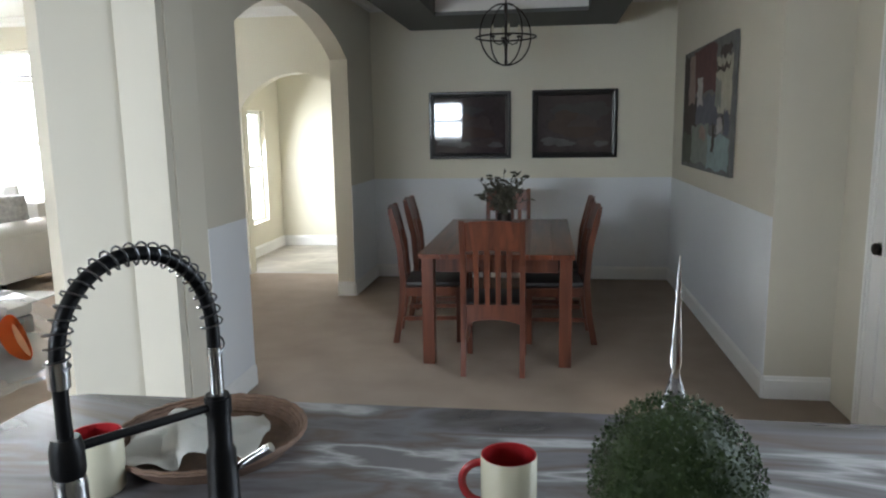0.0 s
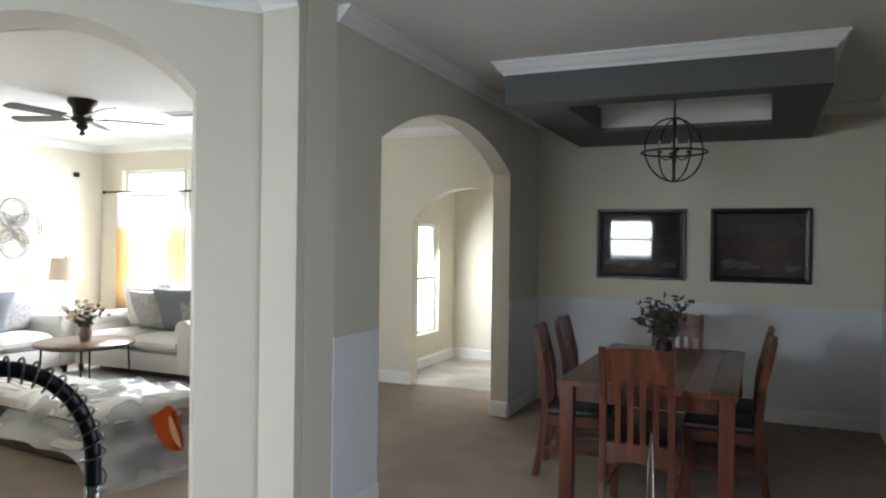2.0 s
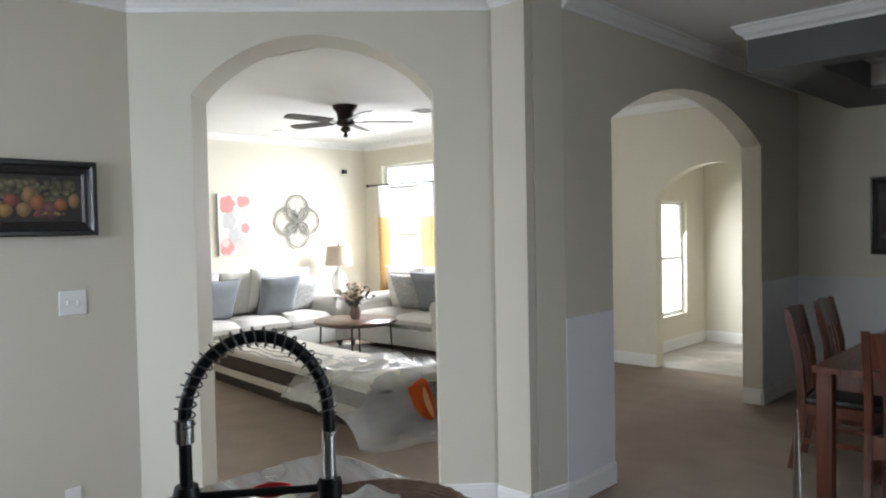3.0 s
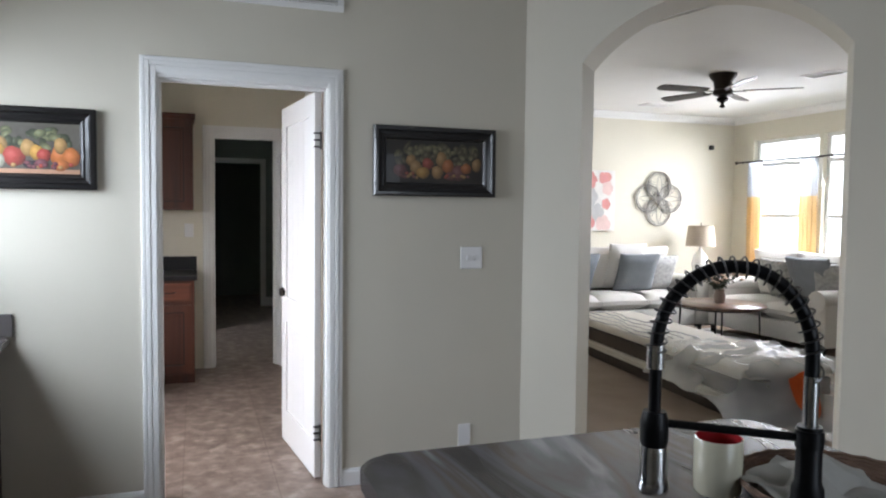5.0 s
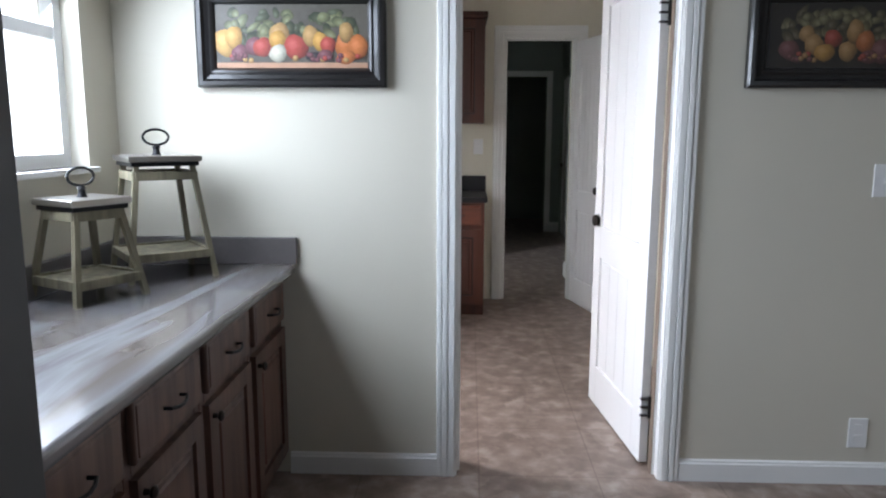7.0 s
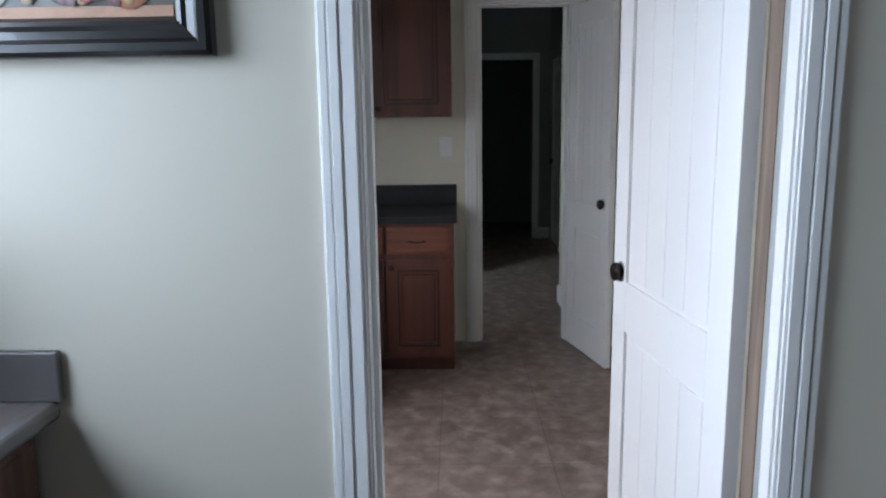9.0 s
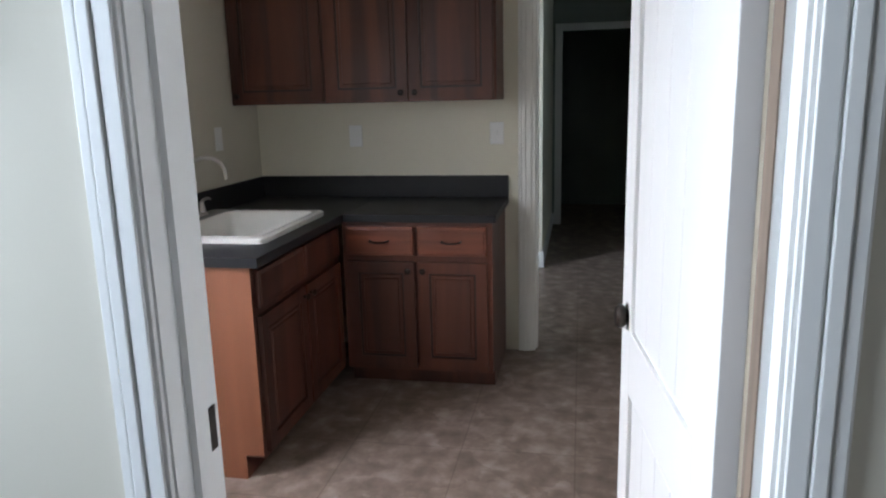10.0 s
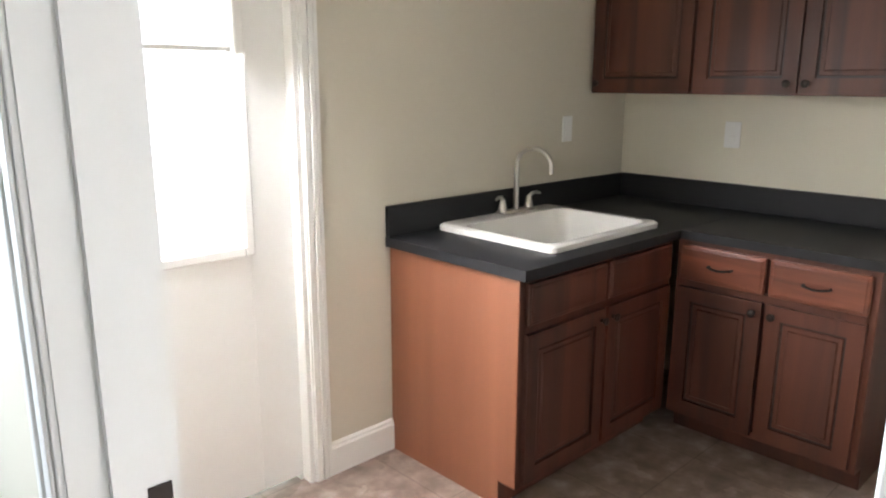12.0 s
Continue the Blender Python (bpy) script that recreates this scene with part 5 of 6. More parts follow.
wall_cabinet(-1.340, -0.817, 1.398, 2.14, 0.30, 1, "dark cherry corner wall cabinet with panelled door")

# ---- dining room ----
tb = thing("dining_table", "red-brown wooden dining table with square legs", "table", pose(2.965, 5.15, 0))
TW, TL, TH = 0.97, 1.74, 0.72
n_ = 7
for k in range(n_):
    w_ = TW / n_
    bm = bmesh.new()
    box(bm, (-TW / 2 + k * w_ + 0.0006, -TL / 2, TH - 0.032), (-TW / 2 + (k + 1) * w_ - 0.0006, TL / 2, TH), 0.002)
    part("tabletop_board", bm, OAKRED, tb)
for sx in (-1, 1):
    part("side_apron", boxes(((sx * (TW / 2 - 0.07) - 0.012, -TL / 2 + 0.10, TH - 0.125), (sx * (TW / 2 - 0.07) + 0.012, TL / 2 - 0.10, TH - 0.033)), bevel=0.002), OAKRED, tb)
    part("end_apron", boxes(((-TW / 2 + 0.10, sx * (TL / 2 - 0.07) - 0.012, TH - 0.125), (TW / 2 - 0.10, sx * (TL / 2 - 0.07) + 0.012, TH - 0.033)), bevel=0.002), OAKRED_V, tb)
    for sy in (-1, 1):
        cx, cy = sx * (TW / 2 - 0.055), sy * (TL / 2 - 0.055)
        part("leg", boxes(((cx - 0.039, cy - 0.039, 0), (cx + 0.039, cy + 0.039, TH - 0.033)), bevel=0.004), OAKRED_V, tb)


def chair():
    """A mission chair; it faces +y, its back at -y."""
    ob = thing("dining_chair", "red-brown slatted wooden dining chair with black leather seat", "chair", None, "chairs round the dining table")
    hw = 0.178

    def bar(bm, a, b, wx, wy):
        """A squared bar from a to b, with its own half widths at both ends."""
        va, vb = ([bm.verts.new((p[0] + i * w[0], p[1] + j * w[1], p[2])) for i, j in ((-1, -1), (1, -1), (1, 1), (-1, 1))] for p, w in ((a, wx), (b, wy)))
        for k in range(4):
            bm.faces.new((va[k], va[(k + 1) % 4], vb[(k + 1) % 4], vb[k]))
        return va, vb

    for sx in (-1, 1):
        bm = bmesh.new()
        pts = [(sx * hw, -0.262, 0.0), (sx * hw, -0.222, 0.22), (sx * hw, -0.205, 0.44), (sx * hw, -0.222, 0.68), (sx * hw, -0.262, 0.85), (sx * hw, -0.285, 0.955)]
        for a, b in zip(pts, pts[1:]):
            va, vb = bar(bm, a, b, (0.017, 0.022), (0.017, 0.022 if b[2] < 0.9 else 0.015))
            if a[2] == 0:
                bm.faces.new(va[::-1])
            if b[2] > 0.9:
                bm.faces.new(vb)
        bmesh.ops.remove_doubles(bm, verts=bm.verts, dist=0.0005)
        part("back_post", bm, OAKRED_V, ob)
        part("front_leg", boxes(((sx * hw - 0.02, 0.165, 0), (sx * hw + 0.02, 0.205, 0.40)), bevel=0.003), OAKRED_V, ob)
        part("side_rail", boxes(((sx * hw - 0.011, -0.19, 0.335), (sx * hw + 0.011, 0.166, 0.40)), bevel=0.002), OAKRED_V, ob)
        part("side_stretcher", boxes(((sx * hw - 0.009, -0.20, 0.16), (sx * hw + 0.009, 0.166, 0.19)), bevel=0.002), OAKRED_V, ob)
    part("front_rail", boxes(((-0.159, 0.175, 0.335), (0.159, 0.197, 0.40)), bevel=0.002), OAKRED_V, ob)
    part("seat", boxes(((-0.195, -0.185, 0.40), (0.195, 0.215, 0.442)), bevel=0.018), LEATHER, ob, "black leather seat", True)

    def rail(z0, z1, y0, y1, arch=0.0, name="crest_rail", sag=0.0, bow=0.018):
        bm = bmesh.new()
        k_ = 10
        cols = []
        for i in range(k_ + 1):
            x = -0.161 + 0.322 * i / k_
            f = 1 - (2 * i / k_ - 1) ** 2
            cols.append([bm.verts.new(p) for p in ((x, y0 - bow * f - 0.011, z0 + sag * f), (x, y0 - bow * f + 0.011, z0 + sag * f), (x, y1 - bow * f + 0.011, z1 + arch * f), (x, y1 - bow * f - 0.011, z1 + arch * f))])
        for a, b in zip(cols, cols[1:]):
            for j in range(4):
                bm.faces.new((a[j], a[(j + 1) % 4], b[(j + 1) % 4], b[j]))
        bm.faces.new(cols[0][::-1])
        bm.faces.new(cols[-1])
        part(name, bm, OAKRED_V, ob)

    rail(0.765, 0.945, -0.243, -0.281, 0.014, "crest_rail", 0.012)
    rail(0.315, 0.435, -0.213, -0.207, 0, "back_rail", 0.030, 0.004)
    for k in range(4):
        x = (k - 1.5) * 0.066
        f = 1 - (x / 0.161) ** 2
        bm = bmesh.new()
        va, vb = bar(bm, (x, -0.208 - 0.004 * f, 0.43), (x, -0.216 - 0.010 * f, 0.62), (0.014, 0.006), (0.016, 0.006))
        bar(bm, (x, -0.216 - 0.010 * f, 0.62), (x, -0.244 - 0.018 * f, 0.785), (0.016, 0.006), (0.018, 0.006))
        bmesh.ops.remove_doubles(bm, verts=bm.verts, dist=0.0005)
        part("slat", bm, OAKRED_V, ob)
    return ob


first = chair()
first.matrix_world = pose(2.953, 4.365, 0, 0, 0, 1)
for x, y, a in ((2.945, 6.03, 181), (2.470, 4.95, -84), (2.475, 5.52, -88), (3.335, 4.98, 93), (3.330, 5.50, 89)):
    copy_thing(first, pose(x, y, 0, 0, 0, a))


def bouquet(name, label, m, leaf, petals, h, spread, count, vase_mat, vase_h, seed, group=""):
    """Stems, leaves and blossoms in a vase."""
    ob = thing(name, label, "flower arrangement", m, group)
    bm = bmesh.new()
    lathe(bm, ((0.001, 0), (0.045, 0), (0.05, 0.01), (0.062, vase_h * 0.5), (0.048, vase_h * 0.85), (0.055, vase_h), (0.05, vase_h), (0.043, vase_h * 0.85), (0.001, vase_h * 0.8)), 20, None, True)
    part("vase", bm, vase_mat, ob, "", True)
    rg = random.Random(seed)
    st, lv_, bl = bmesh.new(), [[], []], bmesh.new()
    for k in range(count):
        a = rg.uniform(0, 2 * math.pi)
        rr, hh = spread * math.sqrt(rg.uniform(0.02, 1)), rg.uniform(0.35, 1.0) * h
        tip = Vector((rr * math.cos(a), rr * math.sin(a), vase_h + hh * (1 - 0.35 * rr / spread)))
        mid = Vector((tip.x * 0.35, tip.y * 0.35, vase_h + (tip.z - vase_h) * 0.55))
        pts = [Vector((0, 0, vase_h * 0.85)), mid, tip]
        tube(st, pts, 0.0022, 5)
        for i in range(7):
            p = mid.lerp(tip, i / 6) if i % 2 else pts[0].lerp(mid, 0.5 + i / 12)
            d = Vector((rg.uniform(-1, 1), rg.uniform(-1, 1), rg.uniform(-0.4, 1))).normalized()
            s = d.cross(Vector((rg.uniform(-1, 1), rg.uniform(-1, 1), rg.uniform(-1, 1)))).normalized()
            ln, wd = rg.uniform(0.035, 0.07), rg.uniform(0.010, 0.02)
            i0 = len(lv_[0])
            up_ = d.cross(s) * ln * 0.15
            lv_[0] += [tuple(p), tuple(p + d * ln * 0.5 + s * wd + up_), tuple(p + d * ln), tuple(p + d * ln * 0.5 - s * wd + up_)]
            lv_[1].append((i0, i0 + 1, i0 + 2, i0 + 3))
        if k % 3 == 0 or petals is BLOSSOM:
            for i in range(9):
                d = Vector((math.cos(i * 0.7), math.sin(i * 0.7), 0.5 + 0.1 * i)).normalized()
                bmesh.ops.create_icosphere(bl, subdivisions=1, radius=0.012, matrix=Matrix.Translation(tip + d * 0.019) @ Matrix.Diagonal((1, 1, 0.6, 1)))
    part("stems", st, leaf, ob)
    me = bpy.data.meshes.new("leaves")
    me.from_pydata(lv_[0], [], lv_[1])
    me.materials.append(leaf)
    o = new("leaves", me)
    o.parent = ob
    part("blossoms", bl, petals, ob, "", True)
    return ob


bouquet("dried_flower_arrangement", "dark dried flower arrangement on the dining table", pose(2.965, 5.20, TH), DRYLEAF, DRYLEAF, 0.38, 0.22, 46, BRONZE, 0.15, 3)


DUSK = {c: material("print_" + c, v, 0.03, 0, 0.35, 7, 40, 0.0, 0.001, 0.3) for c, v in (("mauve", (0.072, 0.055, 0.056)), ("rust", (0.066, 0.045, 0.040)), ("grey", (0.105, 0.100, 0.105)), ("smoke", (0.058, 0.054, 0.058)))}


def print_art(seed):
    """A dim landscape under glass: a darker sky, a rust thicket and pale low banks."""
    def fill(ob, w, h, y):
        part("glazed_print", boxes(((-w / 2, 0, -h / 2), (w / 2, y, h / 2))), MIRROR, ob, "dark print under reflecting glass")
        rgp = random.Random(seed)
        patches = [("smoke", rgp.uniform(-0.3, 0.3), 0.22, 0.40, 0.16), ("rust", 0.10, 0.02, 0.24, 0.20), ("mauve", -0.12, -0.02, 0.20, 0.16), ("rust", -0.05, -0.14, 0.30, 0.10),
                   ("grey", 0.30, -0.30, 0.16, 0.07), ("grey", 0.12, -0.34, 0.13, 0.055), ("mauve", -0.26, -0.32, 0.20, 0.09), ("grey", -0.36, -0.35, 0.10, 0.05)]
        for k, (c, fx, fz, rx, rz) in enumerate(patches):
            bm = bmesh.new()
            ph = [rgp.uniform(0, 6.28) for _ in range(3)]
            vs = []
            for i in range(36):
                a = 2 * math.pi * i / 36
                r = 1 + 0.14 * math.sin(3 * a + ph[0]) + 0.09 * math.sin(5 * a + ph[1]) + 0.06 * math.sin(9 * a + ph[2])
                vs.append(bm.verts.new((max(-0.495, min(0.495, fx + rx * r * math.cos(a))) * w, y + 0.0006 + 0.0003 * k, max(-0.495, min(0.495, fz + rz * r * math.sin(a))) * h)))
            bm.faces.new(vs)
            part("printed_patch", bm, DUSK[c], ob)
    return fill


for seed_, xa, xb in ((2, 2.128, 2.927), (7, 3.132, 3.934)):
    framed("framed_print", NW, EAST + 0.35 - (xa + xb) / 2, 1.5155, xb - xa, 0.645, "dark print under glass in a black frame", "picture", print_art(seed_), 0.052, 0.03, "prints on the dining wall")

ABS = {c: material("canvas_" + c, v, 0.8, 0, 0.35, 14, 120, 0.15, 0.002) for c, v in (("maroon", (0.105, 0.048, 0.045)), ("umber", (0.055, 0.042, 0.034)), ("peach", (0.27, 0.20, 0.17)), ("cream", (0.36, 0.345, 0.28)), ("chalk", (0.40, 0.38, 0.37)), ("slate", (0.105, 0.108, 0.135)), ("olive", (0.085, 0.088, 0.066)), ("sage", (0.20, 0.225, 0.195)), ("teal", (0.24, 0.31, 0.31)), ("ground", (0.14, 0.14, 0.135)))}
m_, _ = along(EAST, 3.90, EAST, BACK)
cv = thing("abstract_canvas", "unframed abstract canvas in maroon, slate and pale teal", "painting", m_ @ Matrix.Translation((1.66, 0.005, 1.61)))
part("canvas", boxes(((-0.82, 0, -0.46), (0.82, 0.028, 0.46)), bevel=0.004), ABS["ground"], cv)
rg = random.Random(12)


def brush_patch(c, f0, f1, v0, v1, k):
    """A ragged patch of paint; f runs from the north edge, v from the bottom."""
    x0, x1, z0, z1 = 0.80 - 1.60 * f1, 0.80 - 1.60 * f0, -0.445 + 0.89 * v0, -0.445 + 0.89 * v1
    bm = bmesh.new()
    pts = [(x0 + (x1 - x0) * i / 7, z0) for i in range(7)] + [(x1, z0 + (z1 - z0) * i / 7) for i in range(7)]
    pts += [(x1 - (x1 - x0) * i / 7, z1) for i in range(7)] + [(x0, z1 - (z1 - z0) * i / 7) for i in range(7)]
    bm.faces.new([bm.verts.new((max(-0.81, min(0.81, x + rg.uniform(-0.025, 0.025))), 0.0288 + 0.0002 * k, max(-0.45, min(0.45, z + rg.uniform(-0.02, 0.02))))) for x, z in pts])
    part("brush_patch", bm, ABS[c], cv)


for k, row in enumerate((("umber", 0, .34, .26, .60), ("umber", 0, .14, .55, .98), ("maroon", .24, .72, .62, .99), ("peach", .13, .28, .55, .96), ("cream", .73, 1, .44, .86), ("slate", .32, .78, .36, .60), ("chalk", .34, .46, .52, .76),
                         ("olive", 0, .32, .02, .28), ("sage", .24, .62, .04, .36), ("teal", .60, 1, .01, .28), ("umber", .68, .74, .14, .37), ("umber", .74, .96, .76, .80), ("umber", .80, .98, .86, .95), ("sage", .72, .84, .50, .70), ("slate", .90, .98, .28, .46), ("chalk", .78, .88, .30, .42), ("peach", .42, .56, .24, .34))):
    brush_patch(*row, k)

ch = thing("orb_chandelier", "dark metal orb chandelier hanging from the tray", "chandelier", pose(2.95, 5.74, 2.205))
for k in range(2):
    bm = bmesh.new()
    mm = pose(0, 0, 0, 0, 0, 35 + 90 * k)
    pts = [mm @ Vector((0.232 * math.cos(2 * math.pi * i / 48), 0, 0.232 * math.sin(2 * math.pi * i / 48))) for i in range(48)]
    part("orb_ring", tube(bm, pts, 0.006, 6, True), BRONZE, ch, "", True)
part("orb_ring", tube(bmesh.new(), [(0.234 * math.cos(2 * math.pi * i / 48), 0.234 * math.sin(2 * math.pi * i / 48), -0.02) for i in range(48)], 0.007, 6, True), BRONZE, ch, "", True)
bm = bmesh.new()
lathe(bm, ((0.008, -0.232), (0.014, -0.21), (0.010, -0.19), (0.012, -0.10), (0.018, -0.06), (0.011, -0.03), (0.011, 0.16), (0.016, 0.20), (0.012, 0.235), (0.007, 0.24), (0.007, 0.36), (0.055, 0.375), (0.058, 0.393)), 18)
part("stem", bm, BRONZE, ch, "", True)
for k in range(4):
    mm = pose(0, 0, 0, 0, 0, 15 + 90 * k)
    bm = bmesh.new()
    tube(bm, [mm @ Vector(p) for p in ((0.01, 0, -0.05), (0.05, 0, -0.075), (0.09, 0, -0.06), (0.105, 0, -0.02))], 0.005, 8)
    lathe(bm, ((0.018, -0.022), (0.020, -0.012), (0.012, -0.006)), 12, mm @ Matrix.Translation((0.105, 0, 0)))
    part("arm", bm, BRONZE, ch, "", True)
    bm = bmesh.new()
    lathe(bm, ((0.009, -0.006), (0.009, 0.055), (0.004, 0.075)), 12, mm @ Matrix.Translation((0.105, 0, 0)))
    part("candle", bm, CERAMIC, ch, "cream candle sleeve", True)

# ---- living room ----


def cushion(bm, m, w, d, t, puff=0.5):
    n = 10
    top, bot = [], []
    for i in range(n + 1):
        ra, rb = [], []
        for j in range(n + 1):
            u, v = 2 * i / n - 1, 2 * j / n - 1
            e = (1 - u ** 4) * (1 - v ** 4)
            h = t / 2 * (0.25 + 0.75 * e ** puff)
            k = 1 - 0.05 * (1 - abs(u)) * abs(v) ** 3
            l_ = 1 - 0.05 * (1 - abs(v)) * abs(u) ** 3
            ra.append(bm.verts.new(m @ Vector((u * w / 2 * l_, v * d / 2 * k, h))))
            rb.append(bm.verts.new(m @ Vector((u * w / 2 * l_, v * d / 2 * k, -h))))
        top.append(ra)
        bot.append(rb)
    for i in range(n):
        for j in range(n):
            bm.faces.new((top[i][j], top[i + 1][j], top[i + 1][j + 1], top[i][j + 1]))
            bm.faces.new((bot[i][j + 1], bot[i + 1][j + 1], bot[i + 1][j], bot[i][j]))
    for i in range(n):
        for a, b, j in ((i, i + 1, 0), (i + 1, i, n)):
            bm.faces.new((top[b][j], top[a][j], bot[a][j], bot[b][j]))
            bm.faces.new((top[j][a], top[j][b], bot[j][b], bot[j][a]))
    return bm


def sofa(name, m, width, seats, label):
    """A sofa: x along it, back at y=0, front at y=0.92."""
    ob = thing(name, label, "sofa", m)
    part("base", boxes(((0.02, 0.06, 0.10), (width - 0.02, 0.90, 0.30)), bevel=0.02), FABRIC, ob, "", True)
    part("back", boxes(((0.10, 0.0, 0.12), (width - 0.10, 0.24, 0.82)), bevel=0.05), FABRIC, ob, "", True)
    for x in (0, width - 0.20):
        bm = bmesh.new()
        box(bm, (x, 0.02, 0.10), (x + 0.20, 0.92, 0.56), 0.03)
        rod(bm, (x + 0.10, 0.03, 0.56), (x + 0.10, 0.93, 0.56), 0.105, seg=20)
        part("arm", bm, FABRIC, ob, "", True)
    w = (width - 0.42) / seats
    for k in range(seats):
        xm = 0.21 + (k + 0.5) * w
        part("seat_cushion", cushion(bmesh.new(), pose(xm, 0.56, 0.385), w - 0.008, 0.70, 0.19, 0.25), FABRIC, ob, "", True)
        part("back_cushion", cushion(bmesh.new(), pose(xm, 0.31, 0.735, 78), w - 0.01, 0.54, 0.22, 0.35), FABRIC, ob, "", True)
    for x in (0.08, width - 0.08):
        for y in (0.10, 0.84):
            part("foot", rod(bmesh.new(), (x, y, 0), (x, y, 0.105), 0.022, 0.03), BRONZE, ob)
    return ob


SEATW = pose(-4.33, 5.87, 0, 0, 0, -90)
sofa("sofa", SEATW, 2.30, 3, "off-white three-seat sofa with rolled arms")
SEATN = pose(-1.75, 6.78, 0, 0, 0, 180)
sofa("loveseat", SEATN, 1.75, 2, "off-white two-seat sofa under the windows")


def pillow(base, x, y, z, tilt, turn, size, mat, label):
    ob = thing("throw_pillow", label, "pillow", base @ pose(x, y, z, tilt, 0, turn), "pillows on the sofas")
    part("cover", cushion(bmesh.new(), Matrix(), size, size, 0.15, 0.45), mat, ob, "", True)


pillow(SEATW, 0.42, 0.50, 0.69, 70, 8, 0.44, PATTERN, "grey patterned throw pillow on the sofa")
pillow(SEATW, 0.86, 0.42, 0.79, 76, 4, 0.52, FABRIC, "off-white throw pillow leaning on the sofa back")
pillow(SEATW, 0.80, 0.57, 0.70, 66, -6, 0.50, GREYF, "slate grey throw pillow on the sofa")
pillow(SEATW, 1.58, 0.53, 0.70, 68, 8, 0.50, GREYF, "slate grey throw pillow on the sofa")
pillow(SEATW, 1.95, 0.50, 0.69, 70, -8, 0.44, PATTERN, "grey patterned throw pillow on the sofa")
pillow(SEATN, 0.52, 0.55, 0.72, 68, 4, 0.52, GREYF, "slate grey throw pillow on the loveseat")
pillow(SEATN, 0.98, 0.52, 0.70, 68, -6, 0.46, PATTERN, "grey patterned throw pillow on the loveseat")
pillow(SEATN, 0.27, 0.50, 0.71, 70, 22, 0.44, PATTERN, "grey patterned throw pillow against the loveseat arm")

tagged(part("area_rug", boxes(((-3.6, 4.35, 0.002), (-1.3, 6.05, 0.014)), bevel=0.004), RUGM), "pale grey area rug under the coffee table", "rug")

cf = thing("coffee_table", "round walnut coffee table with black metal legs", "table", pose(-2.60, 5.32, 0.014))
bm = bmesh.new()
lathe(bm, ((0.001, 0.425), (0.455, 0.425), (0.465, 0.432), (0.465, 0.452), (0.455, 0.46), (0.001, 0.46)), 48, None, True)
part("tabletop", bm, COFFEE, cf, "", True)
part("ring_frame", tube(bmesh.new(), [(0.40 * math.cos(2 * math.pi * k / 36), 0.40 * math.sin(2 * math.pi * k / 36), 0.415) for k in range(36)], 0.010, 8, True), BLACKM, cf, "", True)
for k in range(4):
    mm = pose(0, 0, 0, 0, 0, 45 + 90 * k)
    part("leg", tube(bmesh.new(), [mm @ Vector(p) for p in ((0.39, 0, 0.415), (0.40, 0, 0.20), (0.41, 0, 0.008), (0.20, 0, 0.008))], 0.010, 8), BLACKM, cf, "", True)
bouquet("silk_flower_arrangement", "peach and green silk flowers in a glazed pot", pose(-2.60, 5.32, 0.475), SAGELEAF, BLOSSOM, 0.30, 0.23, 46, POT, 0.14, 6)

et = thing("end_table", "dark wooden end table between the sofas", "table", pose(-4.02, 6.22, 0))
part("tabletop", boxes(((-0.26, -0.26, 0.53), (0.26, 0.26, 0.56)), bevel=0.006), COFFEE, et)
for sx in (-1, 1):
    for sy in (-1, 1):
        part("leg", boxes(((sx * 0.23 - 0.016, sy * 0.23 - 0.016, 0), (sx * 0.23 + 0.016, sy * 0.23 + 0.016, 0.53))), BLACKM, et)
part("shelf", boxes(((-0.22, -0.22, 0.15), (0.22, 0.22, 0.17))), COFFEE, et)
lp = thing("table_lamp", "white ceramic table lamp with linen drum shade", "lamp", pose(-4.04, 6.22, 0.56))
bm = bmesh.new()
lathe(bm, ((0.001, 0), (0.07, 0), (0.075, 0.015), (0.05, 0.03), (0.085, 0.10), (0.105, 0.20), (0.085, 0.31), (0.035, 0.37), (0.02, 0.40), (0.02, 0.43), (0.001, 0.43)), 28, None, True)
part("base", bm, SINKW, lp, "", True)
bm = bmesh.new()
lathe(bm, ((0.185, 0.44), (0.155, 0.70), (0.152, 0.70), (0.182, 0.44)), 32, None, True)
part("shade", bm, SHADE, lp, "linen drum shade", True)
part("finial", rod(bmesh.new(), (0, 0, 0.43), (0, 0, 0.735), 0.006), BRONZE, lp)

# quatrefoil wall ornament of bent wire
WIREM = material("aged_grey_wire", (0.20, 0.19, 0.175), 0.55, 0.5, 0.3, 12, 120, 0.05, 0.001)
wr = thing("wall_medallion", "grey wire quatrefoil medallion on the wall", "wall ornament", pose(-4.385, 5.81, 1.605))
for k in range(4):
    a = math.pi / 2 * k
    cy, cz = 0.172 * math.cos(a), 0.172 * math.sin(a)
    for rad_, thick_ in ((0.176, 0.0090), (0.150, 0.0050)):
        part("lobe", tube(bmesh.new(), [(0.008, cy + rad_ * math.cos(2 * math.pi * i / 36), cz + rad_ * math.sin(2 * math.pi * i / 36)) for i in range(36)], thick_, 6, True), WIREM, wr, "", True)
    for j in range(5):
        b = a + (j - 2) * 0.50
        reach = 0.30 - 0.035 * abs(j - 2)
        loop_ = []
        for i in range(24):
            w_ = 2 * math.pi * i / 24
            f, g_ = reach * (0.5 - 0.5 * math.cos(w_)), 0.036 * math.sin(w_)
            loop_.append((0.010 + 0.002 * j, f * math.cos(b) - g_ * math.sin(b), f * math.sin(b) + g_ * math.cos(b)))
        part("petal_wire", tube(bmesh.new(), loop_, 0.0032, 5, True), WIREM, wr, "", True)
bm = bmesh.new()
